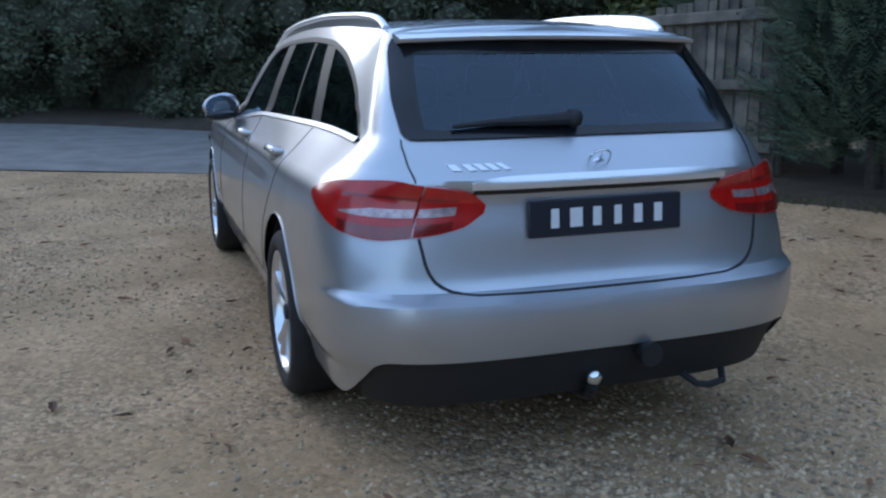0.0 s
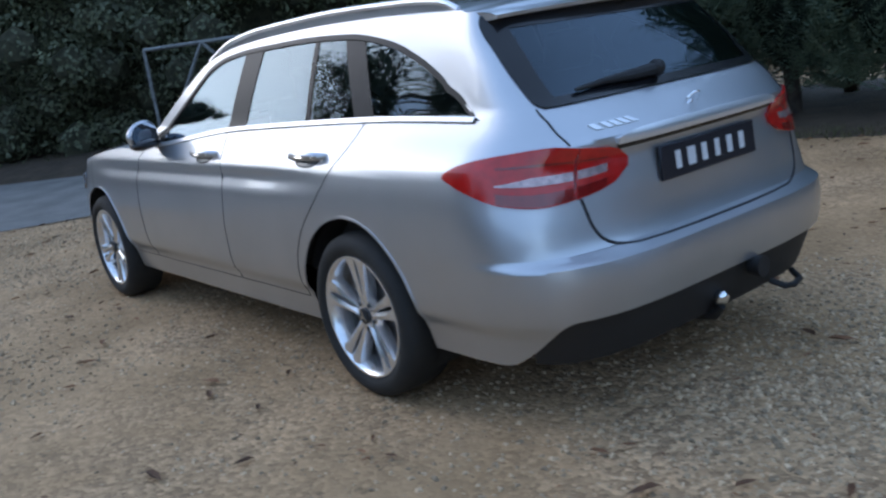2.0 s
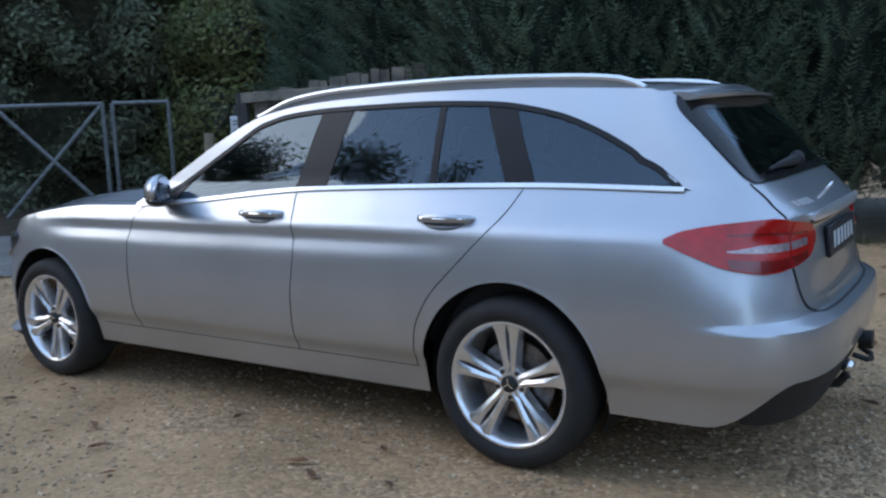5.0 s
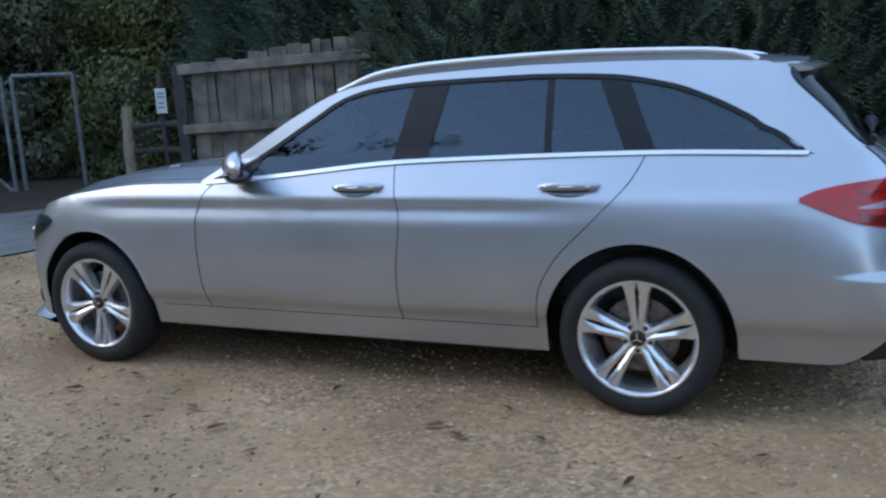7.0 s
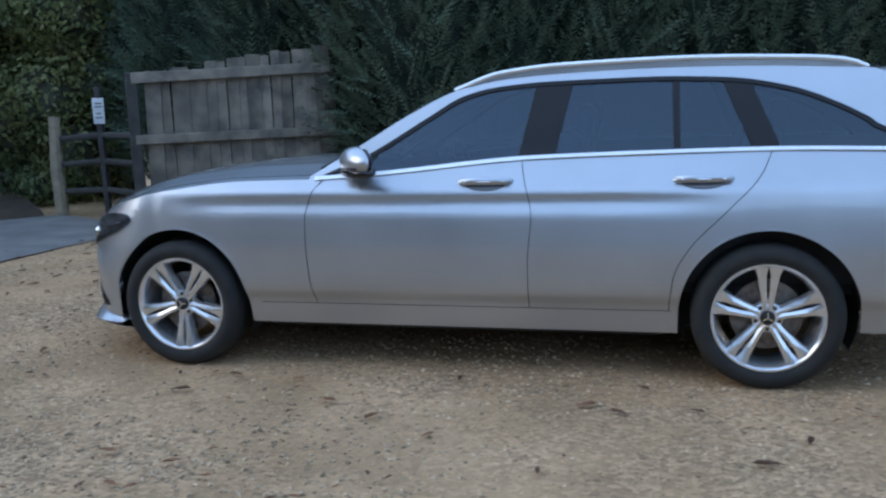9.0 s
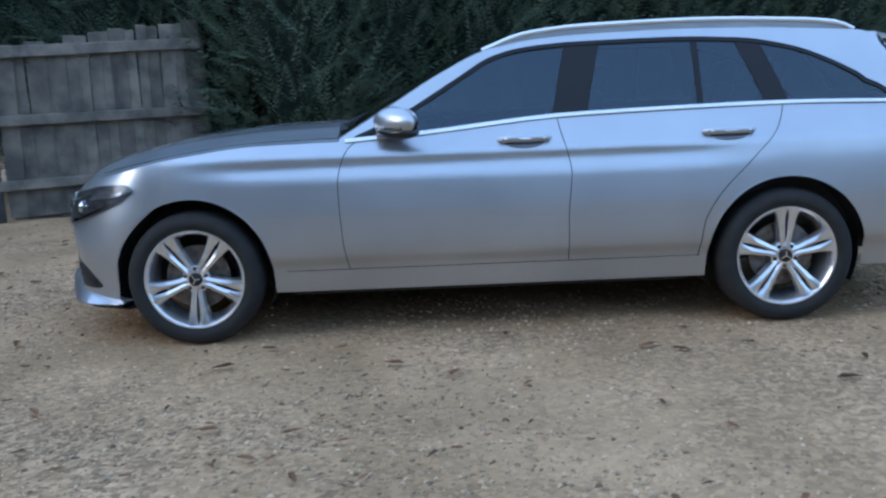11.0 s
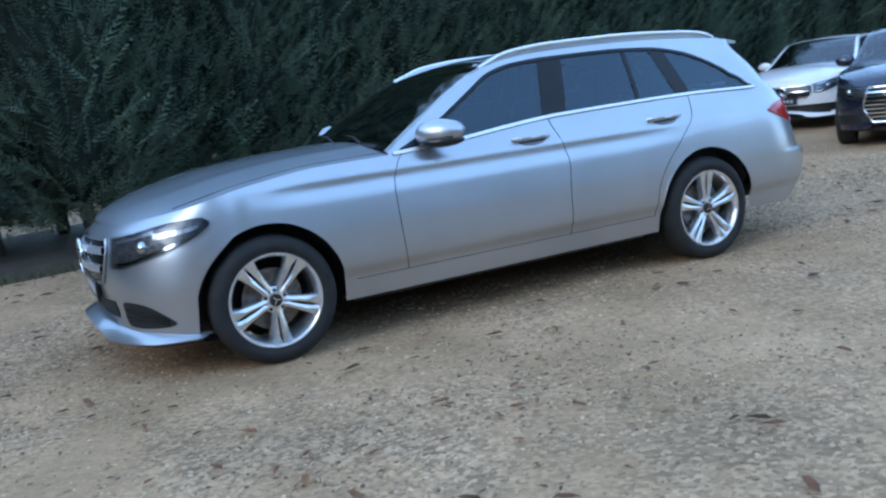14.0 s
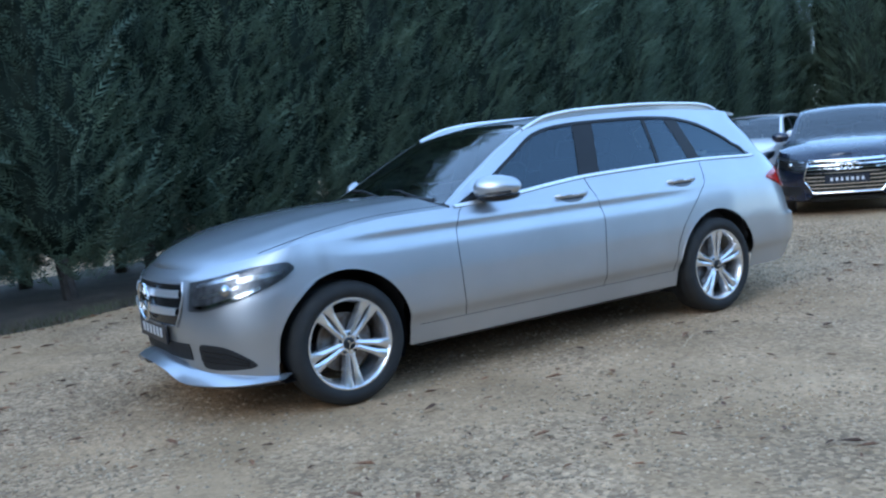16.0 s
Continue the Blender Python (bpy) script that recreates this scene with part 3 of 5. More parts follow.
def build_head_lights(car):
    u_in, u_out = u_front(0.475, 0.62), ufx(3.10, 0.76)
    hi = between(u_out, u_in, [0, 0.08, 0.35, 0.7, 1], [0.765, 0.788, 0.778, 0.742, 0.712])
    lo = between(u_out, u_in, [0, 0.08, 0.3, 0.6, 0.88, 1], [0.750, 0.716, 0.662, 0.608, 0.576, 0.580])
    w = u_in - u_out
    band = lambda k: (lambda u: lo(u) + (hi(u) - lo(u)) * k)
    for s in (1, -1):
        lamp = part("headlight", patch(u_out, u_in, lo, hi, 0.004, 0.02, 30, 12, (s,)), HOUSING, car, "clear headlight with dark housing")
        part("light_strip", patch(u_out + 0.10 * w, u_out + 0.52 * w, lambda u: band(0.34 + 0.5 * (u - u_out) / w)(u), lambda u: band(0.56 + 0.44 * (u - u_out) / w)(u), 0.010, 0.01, 16, 3, (s,)), REFLECTOR, lamp)
        part("reflector", patch(u_out + 0.50 * w, u_out + 0.9 * w, band(0.40), band(0.52), 0.009, 0.01, 14, 3, (s,)), REFLECTOR, lamp)
        part("bowl_hood", patch(u_out + 0.52 * w, u_out + 0.92 * w, band(0.80), band(0.92), 0.009, 0.01, 14, 3, (s,)), REFLECTOR, lamp)
        c = surf(u_out + 0.62 * w, 0.675, -0.006)
        bm = bmesh.new()
        bmesh.ops.create_uvsphere(bm, u_segments=20, v_segments=12, radius=0.036, matrix=Matrix.Translation((c.x, s * c.y, c.z)))
        part("projector_lens", bm, REFLECTOR, lamp)
        part("foot_strip", patch(u_out + 0.3 * w, u_in - 0.04 * w, band(0.08), band(0.20), 0.010, 0.01, 18, 2, (s,)), CHROME, lamp)
        part("cover", patch(u_out, u_in, lo, hi, 0.016, 0.014, 30, 10, (s,)), LENS, lamp)


def ring_mesh(c, r, w, normal_x, seg=40, flat=0.5):
    return tube([(c[0], c[1] + r * math.cos(a), c[2] + r * math.sin(a)) for a in np.linspace(0, math.tau, seg + 1)[:-1]], w, 8, True)


def star_badge(car, name, c, r, w, lean=0.0):
    bm = ring_mesh((0, 0, 0), r, w, 1)
    for k in range(3):
        a = math.pi / 2 + k * math.tau / 3
        me = bpy.data.meshes.new("tmp")
        t = tube([(0, 0, 0), (0, r * math.cos(a), r * math.sin(a))], [w * 1.5, w * 0.5], 6)
        t.to_mesh(me)
        t.free()
        bm.from_mesh(me)
        bpy.data.meshes.remove(me)
    bm.transform(Matrix.Translation(c) @ Matrix.Rotation(radians(lean), 4, "Y"))
    return part(name, bm, CHROME, car, "round chrome badge")


def build_blade(car, mat):
    """The painted blade along the foot of the front bumper, over a black splitter."""
    k = [0, 0.2, 0.45, 0.55, 0.7, 0.85, 1]
    fx, fy = smooth_curve(k, [3.245, 3.42, 3.565, 3.602, 3.645, 3.664, 3.668]), smooth_curve(k, [0.835, 0.742, 0.50, 0.415, 0.28, 0.14, 0])
    lo, hi = smooth_curve(k, [0.208, 0.203, 0.195, 0.202, 0.258, 0.280, 0.285]), smooth_curve(k, [0.224, 0.246, 0.274, 0.282, 0.306, 0.322, 0.326])
    ts = np.linspace(0, 1, 34)
    for s in (1, -1):
        bm, under = bmesh.new(), bmesh.new()
        rows, dark = [], []
        for t in ts:
            x, y, a, b = fx(t), fy(t), lo(t), hi(t)
            rows.append([Vector((x + dx, s * max(y - w, 0), z)) for dx, w, z in ((-0.07, 0.03, a + 0.006), (-0.01, 0.003, a), (0, 0, a + 0.008), (-0.016, 0.002, (a + b) / 2), (-0.042, 0.008, b - 0.008), (-0.056, 0.014, b), (-0.10, 0.04, b + 0.004))])
            dark.append([Vector((x - d, s * max(y - 0.02, 0), z)) for d, z in ((0.025, a + 0.01), (0.03, a - 0.012), (0.05, a - 0.02), (0.30, a - 0.01))])
        add_grid(bm, rows, s > 0)
        add_grid(under, dark, s > 0)
        wing = part("bumper_blade", tidy(bm), mat, car)
        part("splitter", tidy(under), PLASTIC, wing, "black plastic splitter")


def build_front(car):
    top = smooth_curve([0.495, 0.56, 0.65, 0.715], [0.36, 0.405, 0.425, 0.40])
    def wedge(z0, z1, out, depth, k=1.0, nz=6):
        bm = bmesh.new()
        zs = np.linspace(z0, z1, nz)
        rows = []
        for z in zs:
            w = top(z) * k
            r = []
            for t in np.linspace(1, -1, 31):
                p = surf(u_front(w * abs(t), z), z, out)
                r.append(Vector((p.x, p.y * (1 if t >= 0 else -1), p.z)))
            rows.append(r)
        back = [[Vector((p.x - depth, p.y, p.z)) for p in r] for r in (rows[0], rows[-1])]
        add_grid(bm, rows)
        add_grid(bm, [rows[0], back[0]])
        add_grid(bm, [rows[-1], back[1]])
        return tidy(bm, 1e-6)
    grille = part("grille", wedge(0.495, 0.715, 0.004, 0.02, 1.0, 10), BLACK, car, "dark grille with silver slats")
    for z in (0.573, 0.658):
        part("grille_slat", wedge(z - 0.017, z + 0.017, 0.022, 0.03, 0.96, 5), SATIN, grille)
    frame_pts = []
    for z in np.linspace(0.495, 0.715, 12):
        frame_pts.append((top(z), z))
    edge = []
    for y, z in frame_pts:
        edge.append(surf(u_front(y, z), z, 0.008))
    loop = edge + [Vector((*(lambda p: (p.x, p.y))(surf(u_front(0.40 * t, 0.715), 0.715, 0.008)), 0.715)) for t in np.linspace(0.9, 0, 10)]
    full = loop + [Vector((p.x, -p.y, p.z)) for p in reversed(loop[:-1])]
    low = [surf(u_front(0.36 * abs(t), 0.495), 0.495, 0.008) * 1 for t in np.linspace(-0.9, 0.9, 16)]
    low = [Vector((p.x, p.y * (1 if t >= 0 else -1), p.z)) for p, t in zip(low, np.linspace(-0.9, 0.9, 16))]
    part("grille_frame", tube(full + low, 0.006, 8, True), SILVER, grille)
    star_badge(grille, "front_badge", (front_x(0.61) + 0.026, 0, 0.605), 0.10, 0.009)
    uc = u_front(0.43, 0.36)
    part("lower_intake", patch(uc, 3.0, lambda u: 0.318, lambda u: 0.405, 0.004, 0.012, 24, 4, (1, -1)), PLASTIC, car)
    for s in (1, -1):
        a, b = u_front(0.765, 0.35), u_front(0.50, 0.35)
        lo = between(a, b, [0, 0.1, 0.6, 0.93, 1], [0.292, 0.282, 0.276, 0.288, 0.33])
        hi = between(a, b, [0, 0.1, 0.6, 0.93, 1], [0.300, 0.325, 0.400, 0.408, 0.38])
        intake = part("side_intake", patch(a, b, lo, hi, 0.003, 0.012, 24, 6, (s,)), PLASTIC, car, "black mesh side air intake")
        for k in (0.3, 0.5, 0.7):
            part("intake_bar", patch(a + 0.12 * (b - a), b - 0.08 * (b - a), lambda u: lo(u) + (hi(u) - lo(u)) * k - 0.003, lambda u: lo(u) + (hi(u) - lo(u)) * k + 0.003, 0.008, 0.006, 16, 1, (s,)), BLACK, intake)
    bm = bmesh.new()
    box((0.015, 0.52, 0.111), (3.606, 0, 0.445), 0.004, 1, None, bm)
    plate = part("front_plate", bm, PLATE, car, "dark front plate with pale bars")
    for y in np.linspace(-0.17, 0.17, 6):
        part("plate_bar", box((0.004, 0.035, 0.05), (3.6145, y, 0.445), 0), LETTER, plate)
    build_blade(car, SILVER)


def build_rear(car):
    # plate
    lean = Matrix.Translation((-0.990, 0, 0.818)) @ Matrix.Rotation(radians(4), 4, "Y")
    p = box((0.014, 0.525, 0.112), (0, 0, 0), 0.003, 1)
    p.transform(lean)
    plate = part("rear_plate", p, PLATE, car, "black rear plate with pale silver bars")
    for y, w in ((0.178, 0.042), (0.107, 0.066), (0.036, 0.044), (-0.036, 0.040), (-0.107, 0.046), (-0.178, 0.044)):
        bar = box((0.004, w * 0.62, 0.058), (-0.008, y, 0), 0)
        bar.transform(lean)
        part("plate_bar", bar, LETTER, plate)
    # bright handle strip; the shade under it is a black patch on the surface
    half_strip = u_rear(0.43, 0.93)
    part("tailgate_strip", patch(0.0, half_strip, lambda u: 0.917, lambda u: 0.943 - 0.012 * (u / half_strip) ** 4, 0.016, 0.03, 26, 3, (1, -1)), SATIN, car, "bright strip above the plate")
    part("strip_shadow_gap", patch(0.0, half_strip * 0.97, lambda u: 0.898, lambda u: 0.916, 0.004, 0.01, 20, 2, (1, -1)), BLACK, car)
    b = surf(0.0, 0.985)
    star_badge(car, "rear_badge", (b.x - 0.012, 0, 0.985), 0.036, 0.004, -38)
    for y, w in ((0.47, 0.026), (0.425, 0.024), (0.39, 0.024), (0.355, 0.024), (0.32, 0.022)):
        u = u_rear(y, 0.972)
        part("model_lettering_bar", patch(u_rear(y - w / 2, 0.972), u_rear(y + w / 2, 0.972), lambda v: 0.964, lambda v: 0.982, 0.004, 0.006, 4, 1), SATIN, car)
    # tailgate shut line
    part("tailgate_gap", ribbon([(u_rear(y, z), z) for y, z in zip([0.588, 0.582, 0.575, 0.565, 0.55, 0.53, 0.505, 0.47, 0.43, 0.3, 0.15, 0.0], [0.775, 0.74, 0.70, 0.672, 0.648, 0.632, 0.62, 0.611, 0.607, 0.605, 0.604, 0.604])] , 0.011, 0.003, (1, -1)), SEAM, car)
    pts = [(u_rear(y, z), z) for y, z in ((0.588, 0.935), (0.596, 0.97), (0.60, 1.01), (0.597, 1.05))]
    for s in (1, -1):
        part("tailgate_gap", ribbon(line(pts, 20), 0.006, 0.003, (s,)), SEAM, car)
    # black lower apron
    ua = u_rear(0.77, 0.33)
    part("rear_apron", patch(0.0, ua, lambda u: 0.248 + 0.012 * (u / ua) ** 4, lambda u: low_edge(u) + 0.012, -0.02, 0.03, 40, 6, (1, -1)), PLASTIC, car, "black plastic bumper apron")
    # tow bar
    neck = tube([(-0.80, 0.05, 0.25), (-0.93, 0.05, 0.235), (-1.0, 0.05, 0.245), (-1.03, 0.05, 0.285)], 0.018, 10)
    bar = part("tow_bar", neck, PLASTIC, car)
    bm = bmesh.new()
    bmesh.ops.create_uvsphere(bm, u_segments=20, v_segments=12, radius=0.027, matrix=Matrix.Translation((-1.033, 0.05, 0.315)))
    part("tow_ball", bm, CHROME, bar, "bright steel tow ball")
    s = bmesh.new()
    bmesh.ops.create_cone(s, cap_ends=True, segments=20, radius1=0.038, radius2=0.034, depth=0.05, matrix=Matrix.Translation((-1.07, -0.12, 0.385)) @ Matrix.Rotation(radians(90), 4, "Y"))
    part("tow_socket", s, PLASTIC, car)
    loop = tube([(-1.0, -0.30, 0.27), (-1.05, -0.32, 0.25), (-1.06, -0.36, 0.245), (-1.05, -0.42, 0.25), (-1.0, -0.45, 0.27)], 0.012, 8)
    part("exhaust_trim", loop, PLASTIC, car)
    # wiper
    a, b = surf(u_rear(0.04, 1.085), 1.085, 0.03), surf(u_rear(0.44, 1.075), 1.075, 0.02)
    arm = part("rear_wiper", tube([a, a * 0.7 + b * 0.3, a * 0.35 + b * 0.65 + Vector((0, 0, 0.004)), b], [0.022, 0.018, 0.011, 0.006], 8), PLASTIC, car)
    bm = bmesh.new()
    bmesh.ops.create_uvsphere(bm, u_segments=16, v_segments=10, radius=0.03, matrix=Matrix.Translation(a))
    part("wiper_hub", bm, PLASTIC, arm)
    # roof spoiler
    bm = bmesh.new()
    top = []
    for t in np.linspace(1, -1, 33):
        y = 0.54 * t
        z = 1.394 - 0.024 * abs(t) ** 2.2
        x0, x1 = -0.48, -0.672 + 0.055 * abs(t) ** 2.5
        zt = 1.361 - 0.012 * t * t
        top.append([Vector((x0, y, z)), Vector((x0 - 0.07, y, z - 0.004)), Vector((x1 + 0.02, y, zt + 0.006)), Vector((x1, y, zt)), Vector((x1 + 0.004, y, zt - 0.011)), Vector((x0 - 0.10, y, 1.336)), Vector((x0, y, 1.336))])
    add_grid(bm, top)
    bm.faces.new([bm.verts.new(p) for p in top[0]])
    bm.faces.new([bm.verts.new(p) for p in top[-1]])
    part("roof_spoiler", tidy(bm), SILVER, car)


def build_sides(car, doors):
    for s in (1, -1):
        k = 0 if s > 0 else 1
        pts = [(u_of_x(front_gap(z)), z) for z in np.linspace(0.345, 0.945, 24)]
        part("door_gap", ribbon(pts, 0.0045, 0.0015, (s,)), SEAM, car)
        pts = [(u_of_x(1.045 + 0.055 * step(0.75, 1.05, z) - 0.02 * step(0.55, 0.8, z)), z) for z in np.linspace(0.345, 1.025, 24)]
        part("door_gap", ribbon(pts, 0.0045, 0.0015, (s,)), SEAM, car)
        pts = [(u_of_x(rear_gap(z)), z) for z in np.linspace(0.345, 1.04, 30)]
        part("door_gap", ribbon(pts, 0.0045, 0.0015, (s,)), SEAM, car)
        pts = [(u_of_x(x), 0.343) for x in np.linspace(0.41, 2.40, 30)]
        part("sill_gap", ribbon(pts, 0.003, 0.0015, (s,)), SEAM, car)
        pts = [(u_of_x(c + (ARCH + 0.004) * math.cos(a)), 0.333 + (ARCH + 0.004) * math.sin(a)) for c in (RAXLE,) for a in np.linspace(0.02, math.pi - 0.02, 40)]
        part("arch_edge", ribbon(pts, 0.010, 0.003, (s,)), SILVER, car)
        pts = [((lambda q: u_of_x(q) if q < XF0 else ufx(q, 0.333 + ARCH * math.sin(a)))(FAXLE + (ARCH + 0.004) * math.cos(a)), 0.333 + (ARCH + 0.004) * math.sin(a)) for a in np.linspace(0.02, math.pi - 0.02, 44)]
        part("arch_edge", ribbon(pts, 0.010, 0.003, (s,)), SILVER, car)
        for name, x in (("rear_door", 0.275), ("front_door", 1.243)):
            y = half(x, 0.93)
            host = doors[name, k]
            pull = tube([(x + d, s * (y + o), 0.932 + h) for d, o, h in ((-0.125, -0.004, 0), (-0.105, 0.022, 0.002), (-0.05, 0.036, 0.004), (0.05, 0.036, 0.004), (0.105, 0.022, 0.0), (0.125, -0.004, -0.003))], [0.008, 0.013, 0.014, 0.014, 0.013, 0.008], 10, False, 1.25)
            part("handle", pull, SILVER, host)
            strip = tube([(x + d, s * (y + o), 0.934) for d, o in ((-0.095, 0.036), (0.0, 0.051), (0.095, 0.036))], 0.004, 6)
            part("handle_trim", strip, CHROME, host)
            # shallow dark ellipsoid; its grey paints the shade of the hollow behind the pull
            bm = bmesh.new()
            bmesh.ops.create_uvsphere(bm, u_segments=24, v_segments=12, radius=1, matrix=Matrix.Translation((x, s * (half(x, 0.917) - 0.003), 0.917)) @ Matrix.Rotation(radians(s * 38), 4, "X") @ Matrix.Diagonal((0.098, 0.009, 0.036, 1)))
            part("handle_cup", bm, CUP, host)
        # door mirror
        c = Vector((1.835, s * 0.868, 1.032))
        lean_back = Matrix.Identity(4)
        lean_back[0][1] = -0.66 * s
        sweep = Matrix.Translation(c) @ lean_back @ Matrix.Translation(-c)
        bm = bmesh.new()
        bmesh.ops.create_uvsphere(bm, u_segments=32, v_segments=20, radius=1)
        for v in bm.verts:
            x, y, z = v.co
            v.co = Vector((0.088 * x * (1.0 if x > 0 else 0.45), 0.108 * y * abs(y) ** -0.12 if abs(y) > 1e-6 else 0, 0.074 * z * (1 - 0.2 * y * s)))
        bm.transform(sweep @ Matrix.Translation(c))
        mir = part("door_mirror", bm, SILVER, car, "silver door mirror with dark foot")
        bm = bmesh.new()
        bmesh.ops.create_uvsphere(bm, u_segments=28, v_segments=14, radius=1, matrix=sweep @ Matrix.Translation(c + Vector((0.004, 0, -0.045))) @ Matrix.Diagonal((0.083, 0.098, 0.034, 1)))
        part("mirror_base", bm, BLACK, mir)
        part("indicator", tube([sweep @ (c + Vector((0.078 - 0.035 * d * d, s * 0.01 + d * 0.086, -0.024))) for d in np.linspace(-1, 1, 9)], 0.006, 8), BLACK, mir)
        part("mirror_foot", tube([c + Vector((0.045, -s * 0.08, -0.055)), c + Vector((0.05, -s * 0.13, -0.075)), c + Vector((0.05, -s * 0.155, -0.085))], [0.022, 0.025, 0.03], 10), PLASTIC, mir)
        bm = bmesh.new()
        bmesh.ops.create_circle(bm, cap_ends=True, segments=28, radius=1, matrix=sweep @ Matrix.Translation(c + Vector((-0.036, 0.002 * s, 0.004))) @ Matrix.Rotation(radians(90), 4, "Y") @ Matrix.Diagonal((0.060, 0.09, 1, 1)))
        part("mirror_glass", bm, CHROME, mir)
        # roof rail
        rail = smooth_curve([-0.42, -0.34, -0.1, 0.4, 0.9, 1.2, 1.42], [1.388, 1.422, 1.445, 1.46, 1.452, 1.425, 1.352])
        xs = np.linspace(-0.42, 1.42, 40)
        pts = [(x, s * (half(x, roof_edge(x)) - 0.012), rail(x)) for x in xs]
        part("roof_rail", tube(pts, 0.0115, 8, False, 1.0), SATIN, car, "satin silver roof rail")
        bm = bmesh.new()
        g = [[Vector((x, s * (half(x, roof_edge(x)) - 0.012 + o), z)) for o, z in ((-0.004, rail(x)), (-0.004, roof_edge(x) - 0.004), (-0.03, roof_edge(x) - 0.004), (-0.012, rail(x)))] for x in xs]
        add_grid(bm, g)
        part("rail_foot", tidy(bm), SILVER, car)
        # bonnet shut line
        pts = [Vector((x, s * (half(x, hood_edge(x)) - 0.07), hood_edge(x) + (hood_mid(x) - hood_edge(x)) * (1 - (1 - 0.07 / half(x, hood_edge(x))) ** 2.2) + 0.0)) for x in np.linspace(2.1, 3.25, 24)]
        part("bonnet_gap", tube(pts, 0.002, 5), SEAM, car)
    part("scuttle", tube([(2.10 + 0.05 * (1 - t * t), 0.62 * t, 0.985 + 0.022 * (1 - t * t)) for t in np.linspace(-1, 1, 17)], 0.028, 8, False, 0.6), PLASTIC, car)
    for y0, y1 in ((0.42, -0.12), (-0.02, -0.58)):
        part("wiper", tube([(2.12, y0, 1.012), (2.06, (y0 + y1) / 2, 1.045), (2.02, y1, 1.055)], 0.008, 6), PLASTIC, car)
    part("screen_sticker", box((0.05, 0.06, 0.001), (1.38, 0.47, 1.372), 0, 1, Matrix.Rotation(radians(20), 4, "Y")), LETTER, car)


def estate_car():
    car = new("estate_car")
    tagged(car, "silver metallic estate car with alloy wheels parked on gravel", "car")
    doors = build_body(car, SILVER)
    build_glazing(car)
    build_under(car)
    build_cabin(car)
    build_sides(car, doors)
    build_tail_lights(car)
    build_head_lights(car)
    build_front(car)
    build_rear(car)
    for x, spin in ((RAXLE, 0), (FAXLE, 36)):
        for s in (1, -1):
            build_wheel(car, x, s, 0.862, spin)
    return car


estate_car()


# ---------- the place ----------
def ground_material():
    """Trodden tan earth with patches where the stones lie thicker, and dark crumbs of leaf."""
    m = material("gravel", (0.50, 0.325, 0.18), 0.95, var=0.4, scale=1.3, color2=(0.35, 0.225, 0.12), spec=0.2)
    n, l = m.node_tree.nodes, m.node_tree.links
    b = n["Principled BSDF"]
    base = b.inputs["Base Color"].links[0].from_socket
    tc = n.new("ShaderNodeTexCoord")

    def tex(scale, detail, rough=0.55, distort=0.0):
        t = n.new("ShaderNodeTexNoise")
        t.inputs["Scale"].default_value, t.inputs["Detail"].default_value = scale, detail
        t.inputs["Roughness"].default_value, t.inputs["Distortion"].default_value = rough, distort
        l.new(tc.outputs["Object"], t.inputs["Vector"])
        return t.outputs[0]

    def span(value, a, b, lo, hi):
        r = n.new("ShaderNodeMapRange")
        r.inputs["From Min"].default_value, r.inputs["From Max"].default_value = a, b
        r.inputs["To Min"].default_value, r.inputs["To Max"].default_value = lo, hi
        l.new(value, r.inputs[0])
        return r.outputs[0]

    def blend(kind, factor, one, two):
        x = n.new("ShaderNodeMix")
        x.data_type, x.blend_type = "RGBA", kind
        l.new(factor, x.inputs[0])
        l.new(one, x.inputs[6])
        if isinstance(two, tuple):
            x.inputs[7].default_value = two
        else:
            l.new(two, x.inputs[7])
        return x.outputs[2]

    vor = n.new("ShaderNodeTexVoronoi")
    vor.inputs["Scale"].default_value = 48
    l.new(tc.outputs["Object"], vor.inputs["Vector"])
    sep = n.new("ShaderNodeSeparateColor")
    l.new(vor.outputs["Color"], sep.inputs[0])
    ramp = n.new("ShaderNodeValToRGB")
    e = ramp.color_ramp.elements
    e[0].position, e[0].color = 0.0, (0.40, 0.37, 0.36, 1)
    e[1].position, e[1].color = 1.0, (1.45, 1.40, 1.36, 1)
    k = e.new(0.5)
    k.color = (0.85, 0.82, 0.79, 1)
    l.new(sep.outputs[0], ramp.inputs[0])
    patch_mask = tex(0.75, 4, 0.6, 0.6)
    stony = span(patch_mask, 0.40, 0.62, 0.22, 0.85)
    colour = blend("MIX", span(patch_mask, 0.46, 0.66, 0.0, 0.35), base, (0.46, 0.345, 0.23, 1))
    colour = blend("MULTIPLY", stony, colour, ramp.outputs[0])
    colour = blend("MIX", span(tex(11, 6, 0.7), 0.585, 0.66, 0.0, 0.62), colour, (0.125, 0.085, 0.052, 1))
    colour = blend("MIX", span(tex(38, 3, 0.6), 0.64, 0.70, 0.0, 0.7), colour, (0.085, 0.062, 0.045, 1))
    l.new(colour, b.inputs["Base Color"])
    add = n.new("ShaderNodeMath")
    add.operation = "SUBTRACT"
    l.new(tex(24, 8), add.inputs[0])
    l.new(vor.outputs["Distance"], add.inputs[1])
    bp = n.new("ShaderNodeBump")
    bp.inputs["Distance"].default_value = 0.015
    l.new(span(patch_mask, 0.40, 0.62, 0.22, 0.55), bp.inputs["Strength"])
    l.new(add.outputs[0], bp.inputs["Height"])
    wide_bump = n.new("ShaderNodeBump")
    wide_bump.inputs["Strength"].default_value, wide_bump.inputs["Distance"].default_value = 0.6, 0.06
